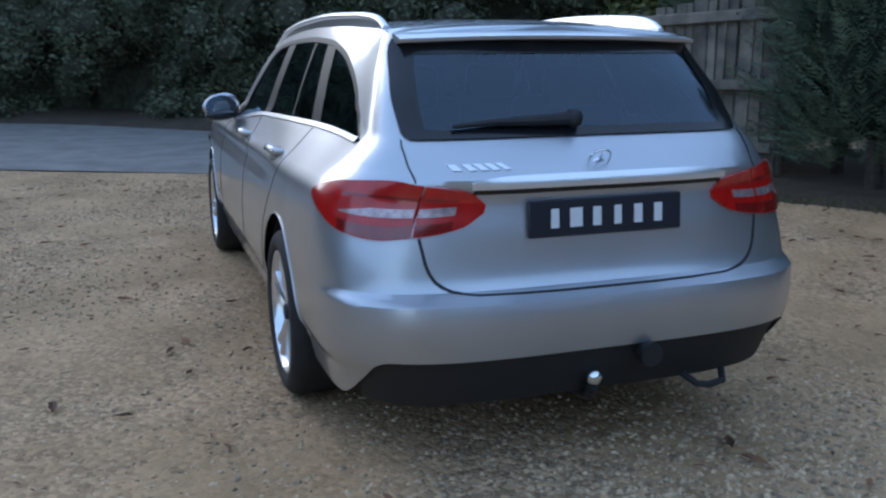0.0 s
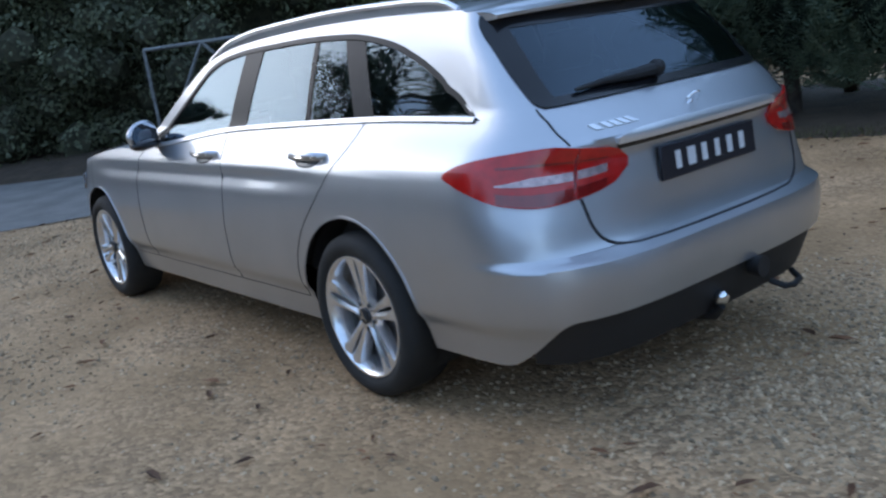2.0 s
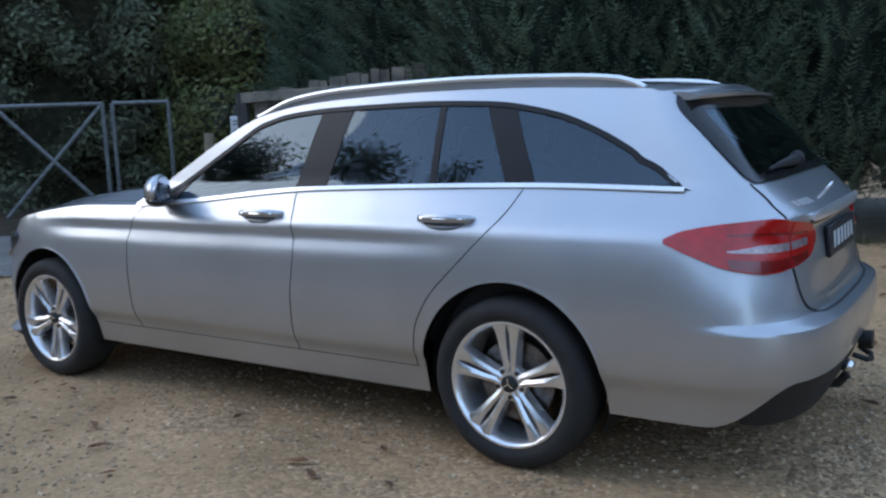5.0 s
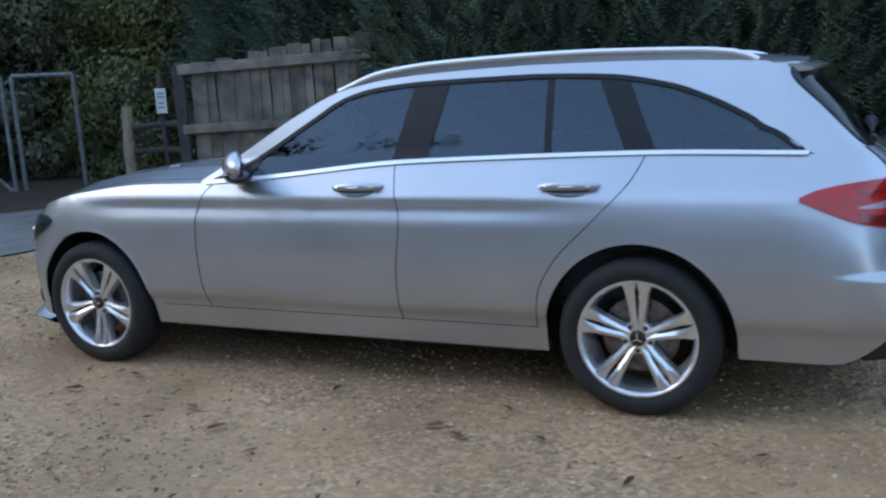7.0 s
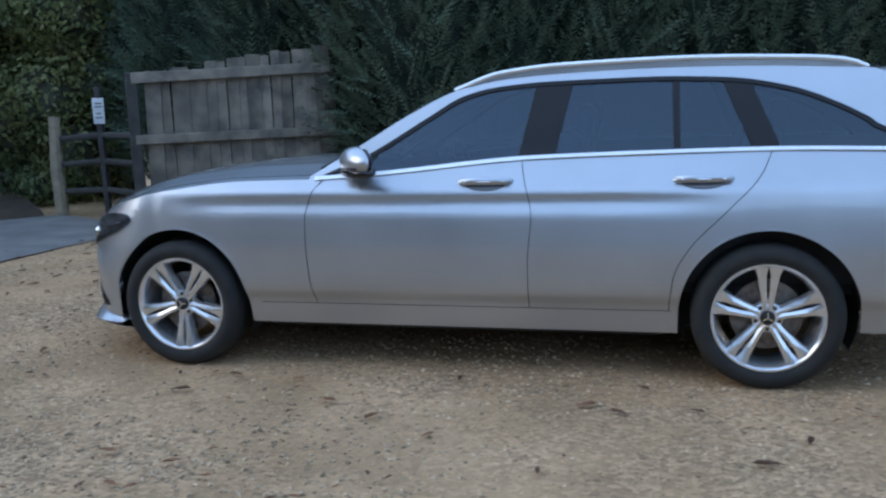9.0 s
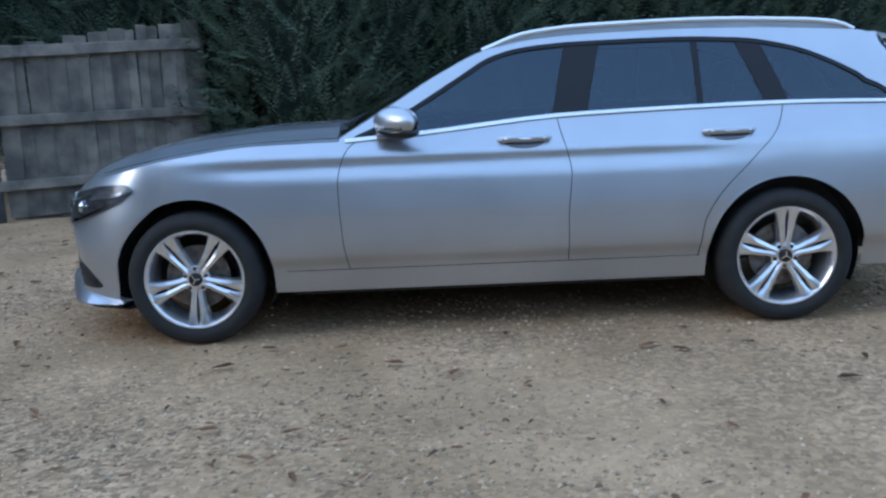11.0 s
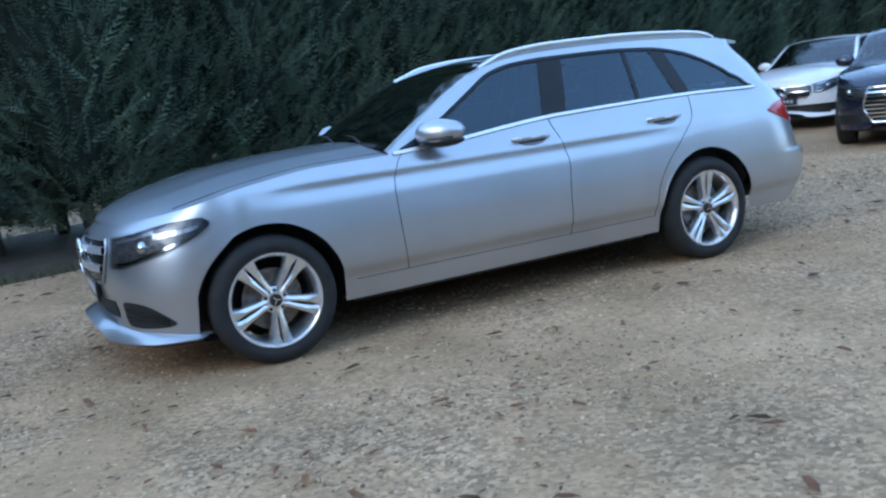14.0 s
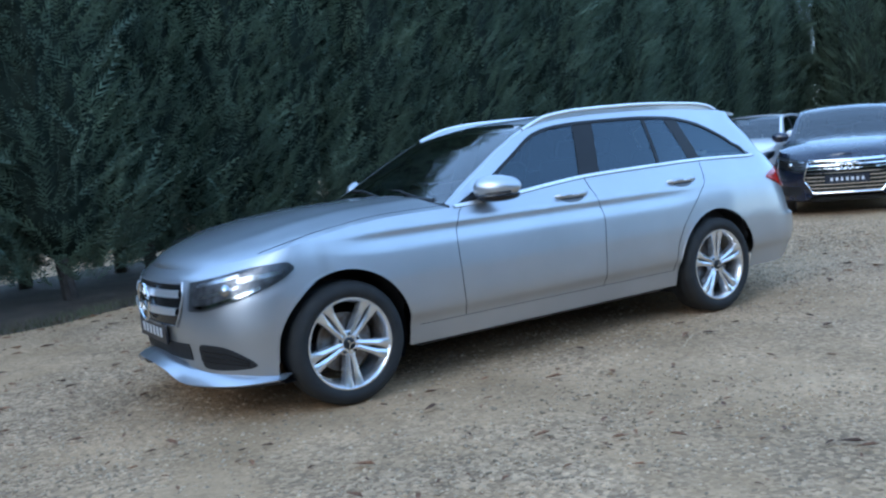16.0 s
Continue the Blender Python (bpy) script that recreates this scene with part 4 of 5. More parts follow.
    l.new(tex(3.2, 4), wide_bump.inputs["Height"])
    l.new(wide_bump.outputs[0], bp.inputs["Normal"])
    l.new(bp.outputs[0], b.inputs["Normal"])
    return m


def leafy(m):
    """Lets part of the light through, as thin leaves do."""
    n, l = m.node_tree.nodes, m.node_tree.links
    b = n["Principled BSDF"]
    tr, mix = n.new("ShaderNodeBsdfTranslucent"), n.new("ShaderNodeMixShader")
    mix.inputs[0].default_value = 0.35
    l.new(b.inputs["Base Color"].links[0].from_socket, tr.inputs[0])
    l.new(b.outputs[0], mix.inputs[1])
    l.new(tr.outputs[0], mix.inputs[2])
    l.new(mix.outputs[0], n["Material Output"].inputs[0])
    return m


GRAVEL = ground_material()
STONE = material("gravel_stones", (0.48, 0.345, 0.215), 0.9, var=0.35, scale=40, color2=(0.33, 0.235, 0.14), obj_random=0.5)
LEAF_DRY = material("dry_leaves", (0.20, 0.09, 0.04), 0.8, var=0.4, scale=20, obj_random=0.6)
TARMAC = material("tarmac", (0.24, 0.228, 0.21), 0.8, var=0.3, scale=2.0, bump=0.4, bscale=150, spec=0.25)
SOIL = material("soil", (0.075, 0.052, 0.032), 0.95, var=0.4, scale=4, bump=0.8, bscale=25)
CONIFER = leafy(material("conifer_sprays", (0.145, 0.20, 0.13), 0.65, var=0.5, scale=1.1, color2=(0.08, 0.12, 0.088), obj_random=0.22))
# near-black green: the shade deep in the conifer crowns, put into a colour
CROWN_SHADE = material("conifer_inner_shade", (0.026, 0.036, 0.026), 0.95, var=0.5, scale=9, bump=1.0, bscale=14, spec=0.1)
# twig brown, darkened to carry the shade inside the broad-leaved hedges
TWIG_SHADE = material("twig_shade_filler", (0.085, 0.082, 0.055), 0.95, var=0.6, scale=7, color2=(0.04, 0.042, 0.028), bump=1.0, bscale=18, spec=0.1)
BARK = material("bark", (0.075, 0.058, 0.045), 0.9, var=0.5, scale=12, bump=0.8, bscale=35)
LEAF = leafy(material("broad_leaves", (0.17, 0.19, 0.11), 0.6, var=0.4, scale=0.8, color2=(0.11, 0.125, 0.075), obj_random=0.4))
YELLOW = leafy(material("yellowed_leaves", (0.22, 0.21, 0.07), 0.6, var=0.3, scale=1.6, color2=(0.12, 0.16, 0.06), obj_random=0.4))
WOOD = material("weathered_wood", (0.24, 0.205, 0.16), 0.85, var=0.45, scale=5, color2=(0.11, 0.098, 0.082), bump=0.5, bscale=40, obj_random=0.25)
POST = material("dark_post", (0.06, 0.056, 0.052), 0.85, var=0.4, scale=8, bump=0.4)
STAKE = material("pale_stake", (0.36, 0.29, 0.20), 0.85, var=0.4, scale=8, bump=0.4)
GALV = material("galvanised_steel", (0.26, 0.265, 0.26), 0.6, 0.4, var=0.4, scale=12)
SIGN = material("sign_white", (0.75, 0.75, 0.74), 0.5, var=0.1)
GRASS = material("grass", (0.07, 0.08, 0.03), 0.8, var=0.5, scale=3, color2=(0.10, 0.085, 0.045), obj_random=0.5)
rng = np.random.default_rng(4)


def ground():
    bm = bmesh.new()
    xs = sorted(set([-400, -120, -40, 400, 120, 40] + [round(v, 3) for v in np.arange(-14, 20, 0.5)]))
    ys = sorted(set([-400, -120, -40, 400, 120, 40] + [round(v, 3) for v in np.arange(-10, 14, 0.5)]))
    rows = []
    for x in xs:
        r = []
        for y in ys:
            far = max(abs(x - 1) - 9, abs(y) - 7, 0)
            z = 0.0
            if abs(x - 1.3) > 3 or abs(y) > 1.4:
                z = 0.012 * noise.noise(Vector((x * 0.7, y * 0.7, 0)))
            if far > 12:
                z = -0.05
            r.append(Vector((x, y, z)))
        rows.append(r)
    add_grid(bm, rows)
    tagged(mesh_object("ground", tidy(bm), GRAVEL), "tan gravel forecourt with scattered leaves", "ground", kind="structure")


def road():
    near = [(14, 18), (10.2, 7.5), (8.4, 2.8), (7.0, 0.3), (6.3, -1.6), (6.15, -3.2), (6.9, -4.4)]
    far = [(26, 18), (20, 7.5), (16.5, 2.4), (13.4, -0.2), (10.7, -2.3), (9.2, -3.8), (8.3, -5.0)]
    bm = bmesh.new()
    rows = []
    for (a, b), (c, d) in zip(near, far):
        rows.append([Vector((a + (c - a) * t, b + (d - b) * t, 0.012 + 0.03 * math.sin(math.pi * t))) for t in np.linspace(0, 1, 9)])
    add_grid(bm, rows)
    tagged(mesh_object("road", tidy(bm), TARMAC), "grey tarmac lane beside the forecourt", "road", kind="structure")
    # soft verge on the far side
    bm = bmesh.new()
    rows = []
    for i, (c, d) in enumerate(far):
        rows.append([Vector((c + o * 0.75, d - o * 0.65, 0.02 + h)) for o, h in ((-0.12, -0.02), (0.1, 0.05), (0.7, 0.12), (2.5, 0.2))])
    add_grid(bm, rows)
    tagged(mesh_object("verge", tidy(bm), SOIL), "dark earth verge beyond the lane", "verge", kind="structure")
    bm = bmesh.new()
    rows = [[Vector((x, y + 0.32 * (min(x, 4.4) - 3) + 0.12 * math.sin(x * 2.1) + 0.1 * math.sin(x * 0.7), z)) for y, z in ((-4.25, -0.02), (-4.5, 0.035), (-5.0, 0.06), (-8.0, 0.10))] for x in np.arange(-26, 6.2, 0.4)]
    add_grid(bm, rows)
    tagged(mesh_object("hedge_bed", tidy(bm), SOIL), "dark leaf-littered soil under the hedge", "soil", kind="structure")


def scatter_mesh(name, mat, label, category, pieces):
    verts, faces = [], []
    for v, f in pieces:
        o = len(verts)
        verts += v
        faces += [tuple(i + o for i in q) for q in f]
    me = bpy.data.meshes.new(name)
    me.from_pydata(verts, [], faces)
    me.materials.append(mat)
    return tagged(new(name, me), label, category, kind="stuff")


def stones():
    """Loose stones, thickest where the eye comes near."""
    n = 60000
    out_v, out_f = [], []
    base = [(1, 0, 0), (-0.5, 0.87, 0), (-0.5, -0.87, 0), (0.25, 0.3, 0.8), (-0.6, 0.0, 0.55), (0.2, -0.45, 0.7)]
    tri = [(0, 1, 3), (1, 4, 3), (1, 2, 4), (2, 5, 4), (2, 0, 5), (0, 3, 5), (3, 4, 5)]
    k = 0
    while k < n:
        x, y = rng.uniform(-3.6, 7.0), rng.uniform(-1.5, 4.6)
        if rng.random() > 0.35 + 0.65 * (0.5 + 0.5 * math.sin(1.7 * x + 0.6 * y) * math.cos(1.3 * y - 0.5 * x)):
            continue
        s = 0.004 + 0.014 * rng.random() ** 3
        a = rng.uniform(0, math.tau)
        ca, sa = math.cos(a) * s, math.sin(a) * s
        sq, hz = rng.uniform(0.6, 1.0), rng.uniform(0.5, 1.0)
        o = len(out_v)
        for bx, by, bz in base:
            bx, by = bx * rng.uniform(0.8, 1.2), by * sq * rng.uniform(0.8, 1.2)
            out_v.append((x + ca * bx - sa * by, y + sa * bx + ca * by, -0.002 + s * hz * bz))
        out_f += [tuple(i + o for i in t) for t in tri]
        k += 1
    for k in range(15000):  # thicker drifts of pale stones
        if k % 2:
            x, y = -1.5 + rng.normal(0, 0.55), -0.4 + rng.normal(0, 0.6)
        else:
            x, y = -3.6 + rng.normal(0, 0.8), -0.6 + rng.normal(0, 0.8)
        s = 0.006 + 0.014 * rng.random() ** 2
        a = rng.uniform(0, math.tau)
        ca, sa = math.cos(a) * s, math.sin(a) * s
        o = len(out_v)
        for bx, by, bz in base:
            out_v.append((x + ca * bx - sa * by * 0.8, y + sa * bx + ca * by * 0.8, -0.002 + s * 0.8 * bz))
        out_f += [tuple(i + o for i in t) for t in tri]
    me = bpy.data.meshes.new("loose_stones")
    me.from_pydata(out_v, [], out_f)
    me.materials.append(STONE)
    tagged(new("loose_stones", me), "small tan and grey gravel stones", "gravel", kind="stuff")


def dry_leaves():
    pieces = []
    for k in range(2600):
        x, y = rng.uniform(-4, 7), rng.uniform(-4.5, 4.6)
        if k > 2200:
            x = rng.uniform(-12, 4)
            y = -4.4 + 0.32 * (x - 3) + rng.normal(0, 0.35)
        if abs(y) < 0.9 and -1 < x < 3.6:
            continue
        s, a = 0.009 + 0.032 * rng.random() ** 2.5, rng.uniform(0, math.tau)
        c, d = math.cos(a) * s, math.sin(a) * s
        z = 0.014
        pts = [(1.5, 0, 0.1), (0.4, 0.42, 0.3), (-0.7, 0.36, 0.35), (-1.3, 0, 0.15), (-0.6, -0.34, 0.4), (0.4, -0.4, 0.25), (0, 0, 0.05)]
        pieces.append(([(x + c * p - d * q, y + d * p + c * q, z + s * r) for p, q, r in pts], [(6, 0, 1), (6, 1, 2), (6, 2, 3), (6, 3, 4), (6, 4, 5), (6, 5, 0)]))
    scatter_mesh("fallen_leaves", LEAF_DRY, "brown fallen leaves lying on the gravel", "leaves", pieces)


def crown_mesh(height, seed, n=1500):
    """A dense conifer crown: long feathery plumes sweeping outwards and up, with short sprays between."""
    g = np.random.default_rng(seed)
    verts, faces = [], []
    for k in range(n + 3200):
        long = k < n
        z = 0.30 + (height - 0.45) * g.random() ** 1.15
        r = (0.95 - 0.35 * (z / height) ** 3) * (0.70 + 0.30 * g.random()) * (0.75 + 0.25 * min(1, (z - 0.25) / 0.8))
        r *= 1 + 0.16 * math.sin(4.1 * z + seed) * math.cos(2.7 * z)
        a = g.uniform(0, math.tau)
        base = Vector((r * math.cos(a), r * math.sin(a), z))
        b = a + g.normal(0, 0.55)
        d = Vector((math.cos(b), math.sin(b), g.uniform(0.1, 1.3))).normalized()
        s = d.cross(Vector((g.normal(0, 0.5), g.normal(0, 0.5), 1))).normalized()
        L, m = (g.uniform(0.28, 0.62), 8) if long else (g.uniform(0.12, 0.24), 4)
        lift = g.uniform(-0.1, 0.35) * L
        for j in range(m):
            f = j / m
            p = base + d * L * f + Vector((0, 0, lift * f * f))
            w = L * (0.30 if long else 0.42) * math.sqrt(1 - f * 0.92) * g.uniform(0.8, 1.15)
            for sg in (1, -1):
                o = len(verts)
                tip = p + (d * 0.95 + s * sg * 0.55).normalized() * w + Vector((0, 0, -0.02 * g.random()))
                verts += [tuple(p - d * L * 0.01), tuple(p + d * L * 0.07), tuple(tip)]
                faces.append((o, o + 1, o + 2))
    me = bpy.data.meshes.new("crown")
    me.from_pydata(verts, [], faces)
    me.materials.append(CONIFER)
    return me


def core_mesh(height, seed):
    # solid filler that keeps sky out; the crown's inner shade is its dark colour
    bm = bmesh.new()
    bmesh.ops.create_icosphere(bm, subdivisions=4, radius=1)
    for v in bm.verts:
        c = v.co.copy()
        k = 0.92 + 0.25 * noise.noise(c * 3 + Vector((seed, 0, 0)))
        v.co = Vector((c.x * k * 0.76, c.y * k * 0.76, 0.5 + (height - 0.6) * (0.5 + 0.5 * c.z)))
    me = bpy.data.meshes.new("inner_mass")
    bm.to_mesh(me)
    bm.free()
    me.materials.append(CROWN_SHADE)
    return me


def conifers():
    made = []
    for k, h in enumerate((5.4, 5.9, 5.6)):
        tree = new("conifer")
        tagged(tree, "tall dark green conifer in a dense screening hedge", "tree", "conifer hedge")
        pts = [(0.03 * math.sin(z * 3 + k), 0.03 * math.cos(z * 2 + k), z) for z in np.linspace(-0.08, 4.5, 10)]
        part("trunk", tube(pts, [0.085 - 0.015 * i / 2 if i < 6 else 0.03 for i in range(10)], 9), BARK, tree)
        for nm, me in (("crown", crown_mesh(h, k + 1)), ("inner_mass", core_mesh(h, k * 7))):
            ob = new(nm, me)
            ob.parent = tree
        made.append(tree)
    spots = []
    x = 3.15
    while x > -20:
        spots.append((x, -5.5 + 0.32 * (x - 3) + 0.2 * math.sin(x * 2.7)))
        x -= 1.12 + 0.2 * math.sin(x * 5.1)
    spots += [(-19.5 + 0.5 * math.sin(y * 3), y) for y in np.arange(-13.5, 9, 1.25)]
    spots += [(5.8, -7.4), (4.6, -7.2), (3.4, -6.9), (2.2, -7.2), (0.9, -7.5), (-0.4, -7.9)]
    spots += [(4.15, -5.75), (5.3, -6.0), (6.7, -6.4), (7.9, -7.4)]
    for i, (x, y) in enumerate(spots):
        m = pose(x, y, 0, 2 * math.sin(i * 1.7), 2 * math.cos(i * 2.3), i * 77)
        if i < 3:
            made[i].matrix_basis = m
        else:
            copy_thing(made[i % 3], m)


def leafy_bank(name, path, height, depth, n, label, mat, seed, size=0.07, density=20, back=0.7):
    """A broad-leaved hedge along a line: lumps of many single leaves."""
    g = np.random.default_rng(seed)
    pts = [Vector((*p, 0)) for p in path]
    seg = [(pts[i + 1] - pts[i]).length for i in range(len(pts) - 1)]
    total = sum(seg)

    def at(t):
        d = t * total
        for i, s in enumerate(seg):
            if d <= s or i == len(seg) - 1:
                e = (pts[i + 1] - pts[i]) / s
                return pts[i] + e * d, Vector((-e.y, e.x, 0))
            d -= s
    lumps = []
    for k in range(int(total * density)):
        p, nrm = at(g.random())
        z = height * g.random() ** 0.8
        lumps.append((p + nrm * g.uniform(-depth, depth) * (1 - 0.45 * z / height) + Vector((0, 0, z)), g.uniform(0.35, 0.75)))
    verts, faces = [], []
    for k in range(n):
        c, r = lumps[int(g.integers(len(lumps)))]
        d = Vector(g.normal(0, 1, 3)).normalized()
        p = c + d * r * (0.7 + 0.4 * g.random())
        if p.z < 0.02:
            continue
        a = Vector(g.normal(0, 1, 3)).normalized()
        b = d.cross(a).normalized()
        a = (b.cross(d) + 0.5 * d * g.normal()).normalized()
        s = size * g.uniform(0.6, 1.5)
        o = len(verts)
        verts += [tuple(p - a * s), tuple(p + b * s * 0.5), tuple(p + a * s), tuple(p - b * s * 0.5)]
        faces.append((o, o + 1, o + 2, o + 3))
    me = bpy.data.meshes.new(name)
    me.from_pydata(verts, [], faces)
    me.materials.append(mat)
    tagged(new(name, me), label, "hedge", kind="stuff")
    # added lumps and a backing sheet close sky holes, coloured as shaded twigs
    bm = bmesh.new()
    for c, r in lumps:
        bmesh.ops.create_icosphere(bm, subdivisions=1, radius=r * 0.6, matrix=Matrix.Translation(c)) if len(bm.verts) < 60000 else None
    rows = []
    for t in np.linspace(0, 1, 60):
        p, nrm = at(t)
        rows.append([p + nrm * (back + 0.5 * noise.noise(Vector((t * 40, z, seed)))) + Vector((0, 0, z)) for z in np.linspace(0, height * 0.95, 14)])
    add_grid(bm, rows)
    tagged(mesh_object(name + "_inside", bm, TWIG_SHADE), "twig-brown filler lumps and sheet coloured as the hedge's inner shade", "hedge", kind="stuff")


def board_fence():
    a, b = Vector((6.05, -3.80, 0)), Vector((4.2, -4.92, 0))
    d = (b - a).normalized()
    ang = math.degrees(math.atan2(d.y, d.x))
    fence = new("board_fence")
    tagged(fence, "weathered grey wooden board fence with rails", "fence")
    L = (b - a).length
    base = pose(a.x, a.y, 0, 0, 0, ang)
    g = np.random.default_rng(21)
    x = 0.10
    while x < L - 0.05:
        w = g.uniform(0.10, 0.19)
        h = 1.66 + 0.32 * x / L + g.normal(0, 0.022)
        bm = box((w, 0.016, h), (0, 0, h / 2 + 0.03), 0.003, 1)
        for v in bm.verts:  # feather edge: thin on one side, thick on the other
            v.co.y *= 0.6 + 1.2 * (v.co.x / w + 0.5)
        bm.transform(base @ Matrix.Translation((x + w / 2, 0.006, 0)) @ Matrix.Rotation(radians(-7 + g.normal(0, 1.5)), 4, "Z") @ Matrix.Rotation(radians(g.normal(0, 0.7)), 4, "Y"))
        part("board", bm, WOOD, fence, smooth=False)
        x += w - 0.012
    for z, h, rise in ((1.66, 0.115, 2.0), (1.0, 0.105, 0.3), (0.36, 0.10, 0.0)):
        bm = box((L, 0.05, h), (L / 2, -0.046, 0), 0.008, 1)
        bm.transform(base @ Matrix.Translation((0, 0, z)) @ Matrix.Rotation(radians(-rise), 4, "Y"))
        part("rail", bm, WOOD, fence, smooth=False)
    for x, h, m in ((0.0, 1.72, POST), (L * 0.5, 1.65, WOOD), (L, 1.75, WOOD)):
        bm = box((0.12, 0.12, h), (x, 0.0 if m is POST else 0.08, h / 2), 0.01, 1)
        bm.transform(base)
        part("post", bm, m, fence, "dark timber end post" if m is POST else "")


def sign_and_stakes():
    s = new("sign_post")
    tagged(s, "slim post carrying a small white notice", "sign")
    bm = box((0.07, 0.07, 1.62), (7.12, -4.72, 0.81), 0.008, 1)
    part("post", bm, POST, s)
    turn = Matrix.Rotation(radians(40), 4, "Z")
    board = part("notice", box((0.13, 0.012, 0.31), (7.09, -4.66, 1.33), 0.004, 1, turn), SIGN, s, "white notice with grey bars")
    for z, w in ((1.42, 0.08), (1.38, 0.09), (1.30, 0.06), (1.25, 0.08)):
        part("notice_bar", box((w, 0.004, 0.018), (7.086, -4.652, z), 0, 1, turn), GALV, board)
    st = new("timber_stake")
    tagged(st, "pale rough timber stake at the lane's edge", "post")
    part("stake_body", tube([(8.0, -5.0, -0.05), (8.02, -5.0, 0.6), (8.0, -5.02, 1.28)], [0.085, 0.08, 0.07], 9), STAKE, st)
    r = new("rail_barrier")
    tagged(r, "dark timber rails between fence and stake", "fence")
    for z in (0.35, 0.70, 1.02):
        part("rail", tube([(6.3, -4.3, z), (7.1, -4.72, z + 0.02), (8.0, -5.05, z - 0.03)], 0.04, 7), POST, r)


def field_gate():
    a, b = Vector((9.45, -5.55)), Vector((11.6, -2.95))
    gate = new("metal_gate")
    tagged(gate, "tall galvanised field gate with crossed braces", "gate")

    def P(t, z):
        p = a + (b - a) * t
        return (p.x, p.y, z)
    bars = [((0, 0.12), (0, 1.78)), ((0.24, 0.12), (0.24, 1.78)), ((0.28, 0.12), (0.28, 1.78)), ((1, 0.12), (1, 1.78)), ((0, 1.78), (0.24, 1.78)), ((0.28, 1.78), (1, 1.78)), ((0.28, 0.12), (1, 0.12)), ((0, 0.12), (0.24, 0.12)), ((0.28, 1.78), (0.72, 0.12)), ((0.28, 0.12), (0.72, 1.78)), ((0.72, 1.78), (1.0, 0.12))]
    for (t0, z0), (t1, z1) in bars:
        part("bar", tube([P(t0, z0), P(t1, z1)], 0.032, 8), GALV, gate)


def parked_car(name, label, mat, m, front):
    car = new(name)
    tagged(car, label, "car", "parked cars")
    build_body(car, mat, False)
    build_glazing(car)
    build_under(car)
    build_cabin(car)
    build_head_lights(car)
    for x in (RAXLE, FAXLE):
        for s in (1, -1):
            build_wheel(car, x, s)
    for s in (1, -1):
        bm = bmesh.new()
        bmesh.ops.create_uvsphere(bm, u_segments=20, v_segments=12, radius=1, matrix=Matrix.Translation((1.845, s * 0.868, 1.032)) @ Matrix.Diagonal((0.06, 0.12, 0.075, 1)))
        mir = part("door_mirror", bm, mat, car)
        part("mirror_foot", tube([(1.845, s * 0.79, 0.98), (1.86, s * 0.71, 0.955)], 0.025, 8), PLASTIC, mir)
    low = 0.30 if front == "wide" else 0.50
    ws = smooth_curve([low, 0.5 * low + 0.36, 0.715], [0.40, 0.50, 0.44]) if front == "wide" else smooth_curve([low, 0.6, 0.715], [0.38, 0.46, 0.44])

    def band(z0, z1, out, k=1.0):
        bm = bmesh.new()
        rows = []
        for z in np.linspace(z0, z1, 5):
            rows.append([(lambda p: Vector((p.x, p.y * (1 if t >= 0 else -1), p.z)))(surf(u_front(ws(z) * k * abs(t), z), z, out)) for t in np.linspace(1, -1, 25)])
        back = [[p - Vector((0.025, 0, 0)) for p in r] for r in (rows[0], rows[-1])]
        for g in (rows, [rows[0], back[0]], [rows[-1], back[1]]):
            add_grid(bm, g)
        return tidy(bm, 1e-6)
    grille = part("grille", band(low, 0.715, 0.006), BLACK, car)
    n = 9 if front == "wide" else 3
    for z in np.linspace(low + 0.02, 0.70, n):
        part("grille_slat", band(z - 0.007, z + 0.007, 0.02, 0.97), CHROME, grille)
    if front == "wide":
        for y in (-0.105, -0.035, 0.035, 0.105):
            part("badge_ring", ring_mesh((front_x(0.64) + 0.035, y, 0.64), 0.045, 0.007, 1, 24), CHROME, grille)
        loop = [surf(u_front(ws(z), z), z, 0.012) for z in np.linspace(low, 0.715, 9)]
        loop += [Vector((surf(u_front(ws(0.715) * t, 0.715), 0.715, 0.012).x, ws(0.715) * t, 0.715)) for t in np.linspace(0.85, -0.85, 9)]
        loop += [Vector((p.x, -p.y, p.z)) for p in reversed(loop[:9])]
        loop += [Vector((surf(u_front(ws(low) * abs(t), low), low, 0.012).x, ws(low) * t, low)) for t in np.linspace(-0.85, 0.85, 9)]
        part("grille_frame", tube(loop, 0.014, 8, True), CHROME, grille)
    else:
        star_badge(grille, "front_badge", (front_x(0.61) + 0.04, 0, 0.605), 0.10, 0.011)
        part("lower_intake", patch(u_front(0.70, 0.33), 3.0, lambda u: 0.25, lambda u: 0.40, 0.004, 0.012, 24, 4, (1, -1)), PLASTIC, car)
    plate = part("front_plate", box((0.016, 0.52, 0.111), (3.655, 0, 0.475), 0.003, 1), PLATE, car)
    for y in np.linspace(-0.18, 0.18, 7):
        part("plate_bar", box((0.004, 0.03, 0.045), (3.665, y, 0.475), 0), LETTER, plate)
    for s in (1, -1):
        part("side_intake", patch(u_front(0.80, 0.35), u_front(0.55, 0.35), lambda u: 0.28, lambda u: 0.40, 0.003, 0.012, 14, 4, (s,)), PLASTIC, car)
    if front == "star":
        build_blade(car, mat)
    car.matrix_basis = m
    return car


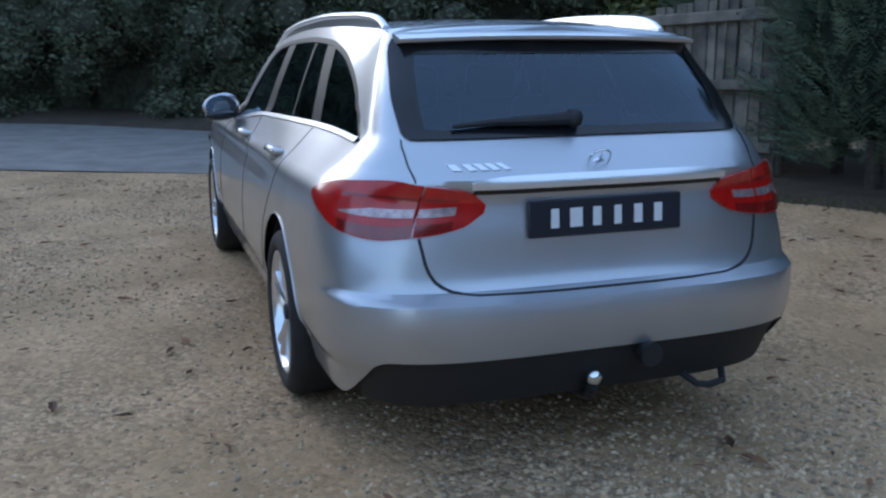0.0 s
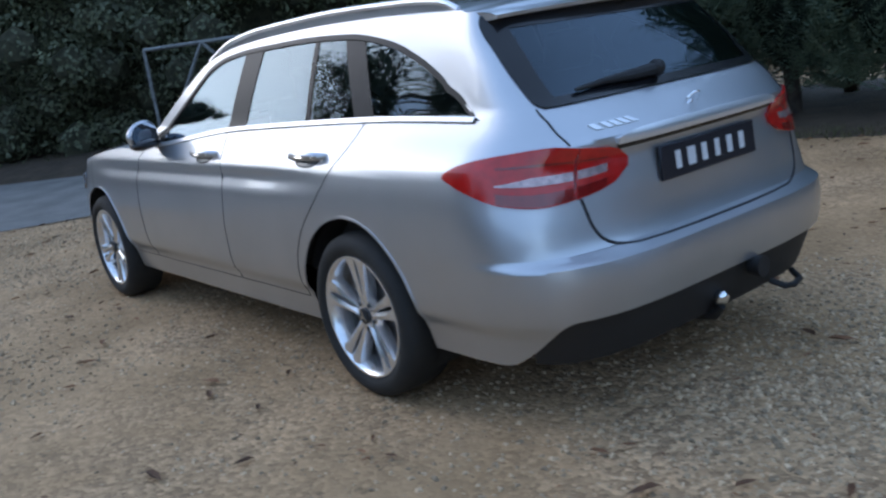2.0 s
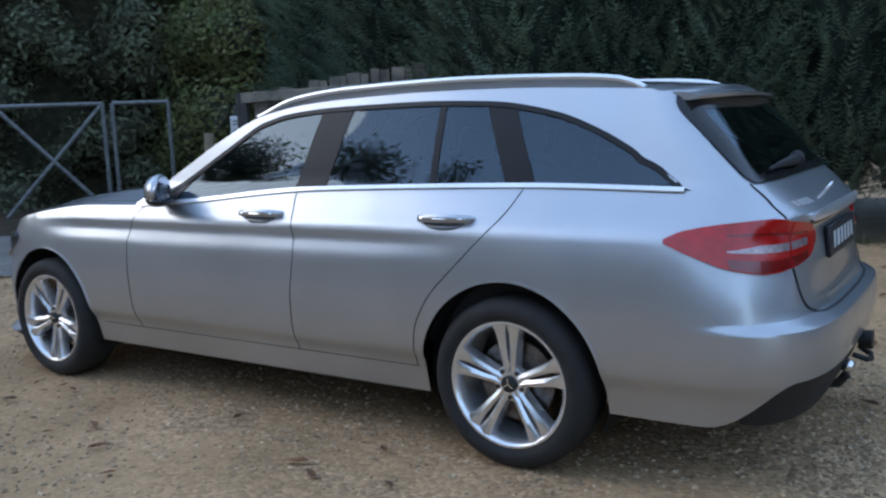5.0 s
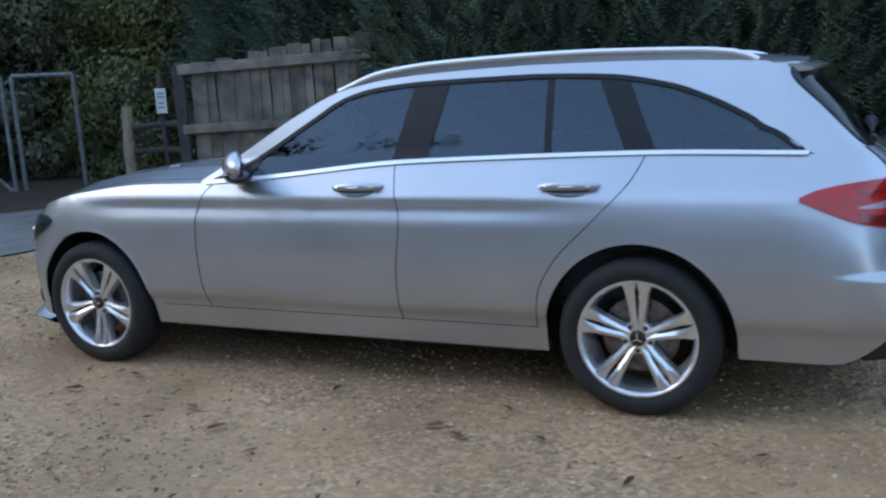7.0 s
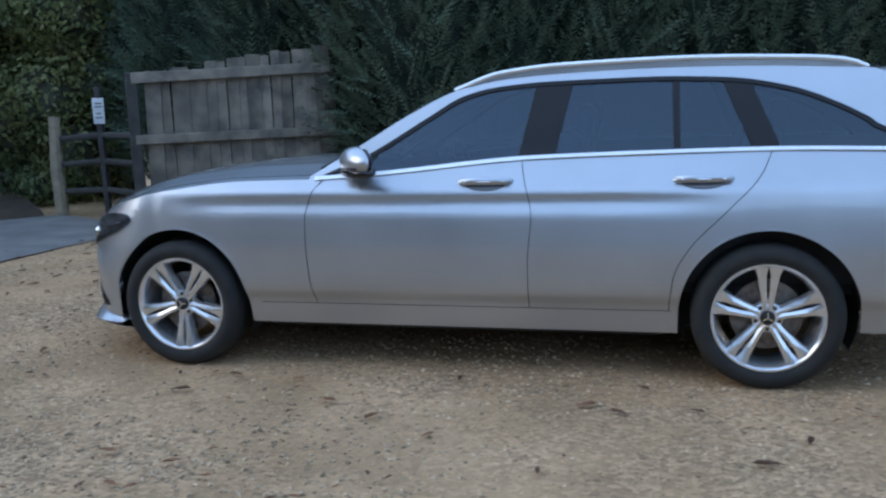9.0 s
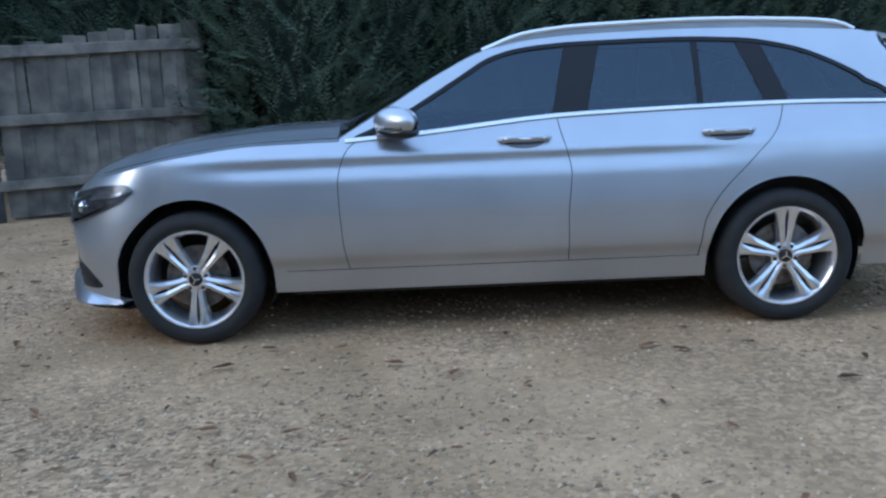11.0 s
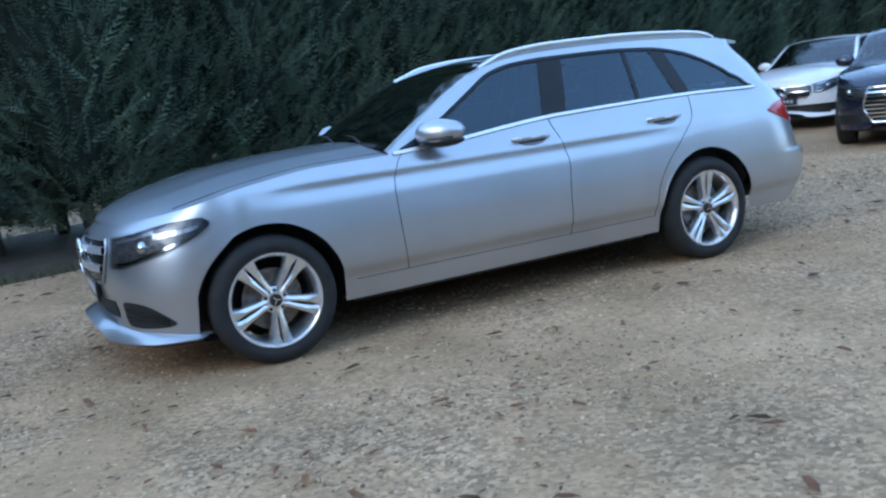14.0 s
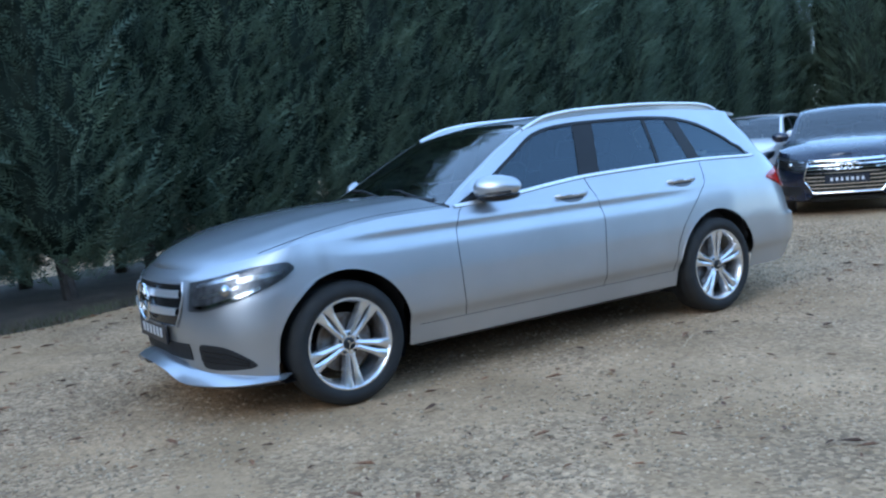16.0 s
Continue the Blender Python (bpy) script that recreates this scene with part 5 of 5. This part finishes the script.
def grass_edge():
    """Thin worn grass along the foot of the hedge and of the lane's verge."""
    pieces = []
    for k in range(9000):
        x = rng.uniform(-14, 4.3)
        y = -4.42 + 0.32 * (x - 3) + rng.normal(0, 0.13) + 0.1 * math.sin(x * 2.1)
        h, a = rng.uniform(0.02, 0.075), rng.uniform(0, math.tau)
        c, d = 0.006 * math.cos(a), 0.006 * math.sin(a)
        pieces.append(([(x - c, y - d, 0.0), (x + c, y + d, 0.0), (x + rng.normal(0, 0.03), y + rng.normal(0, 0.03), h + 0.02)], [(0, 1, 2)]))
    scatter_mesh("grass", GRASS, "worn olive grass along the hedge foot", "grass", pieces)


ground()
road()
grass_edge()
board_fence()
sign_and_stakes()
field_gate()
conifers()
leafy_bank("lane_hedge", [(28, 13), (19.2, 3.8), (15.2, -1.8), (13.1, -4.1), (11.2, -6.5), (9.0, -8.2)], 6.4, 1.1, 240000, "overgrown grey-green hedge beyond the lane", LEAF, 11, 0.048)
leafy_bank("ivy_bush", [(10.6, -7.0), (9.4, -6.65), (8.4, -6.9)], 3.0, 0.6, 30000, "green ivy bush with yellowing leaves", YELLOW, 12, 0.042)
leafy_bank("tree_belt", [(-24, 19), (-8, 22), (8, 23), (22, 17), (30, 10)], 5.0, 1.6, 40000, "dark belt of trees across the forecourt", LEAF, 13, 0.2, 12)
def broad_tree(name, at, height, seed, leaves=14000):
    """A tree with a tapered trunk, forking limbs and a crown of single leaves in clumps."""
    g = np.random.default_rng(seed)
    tree = new(name)
    tagged(tree, "tall broad-leaved tree with a ragged dark crown", "tree", "trees across the forecourt")
    tree.location = (*at, 0)
    bm = tube([(0.1 * math.sin(z * 0.7 + seed), 0.1 * math.cos(z + seed), z) for z in np.linspace(-0.1, height * 0.75, 9)], [0.24 - 0.024 * i for i in range(9)], 9)
    tips = []
    for k in range(26):
        z0 = height * g.uniform(0.22, 0.72)
        a, L = g.uniform(0, math.tau), height * g.uniform(0.16, 0.34)
        end = Vector((L * math.cos(a), L * math.sin(a), z0 + L * g.uniform(0.2, 0.9)))
        mid = Vector((0, 0, z0)).lerp(end, 0.5) + Vector((0, 0, 0.12 * L))
        me = bpy.data.meshes.new("tmp")
        t = tube([(0, 0, z0), mid, end], [0.08, 0.05, 0.015], 6)
        t.to_mesh(me)
        t.free()
        bm.from_mesh(me)
        bpy.data.meshes.remove(me)
        tips += [mid, end, end.lerp(mid, 0.4) + Vector(g.normal(0, 0.4, 3)), end + Vector(g.normal(0, 0.5, 3))]
    part("trunk", bm, BARK, tree)
    verts, faces = [], []
    for k in range(leaves):
        c = tips[int(g.integers(len(tips)))]
        p = c + Vector(g.normal(0, 0.34, 3)) * (height / 9)
        a, b = Vector(g.normal(0, 1, 3)).normalized(), Vector(g.normal(0, 1, 3)).normalized()
        s = g.uniform(0.07, 0.16)
        o = len(verts)
        verts += [tuple(p - a * s), tuple(p + b * s * 0.6), tuple(p + a * s), tuple(p - b * s * 0.6)]
        faces.append((o, o + 1, o + 2, o + 3))
    me = bpy.data.meshes.new("crown")
    me.from_pydata(verts, [], faces)
    me.materials.append(LEAF)
    new("crown", me).parent = tree


for i, (x, y, h) in enumerate(((13.0, 18.0, 13.5), (17.5, 15.0, 13.0), (8.5, 20.5, 11.5), (3.0, 22.5, 9.0), (10.5, 22.0, 13.0))):
    broad_tree("broadleaf_tree", (x, y), h, 30 + i)
parked_car("saloon_car", "dark navy parked car with a wide chrome grille", NAVY, pose(-8.6, -3.72, 0, 0, 0, 33), "wide")
parked_car("estate_car", "white parked car with a chrome star grille", WHITE, pose(-10.65, -6.72, 0, 0, 0, 23.5), "star")
parked_car("hatchback_car", "dark parked car behind the white one", NAVY, pose(-15.0, -4.0, 0, 0, 0, 6), "star")
stones()
dry_leaves()
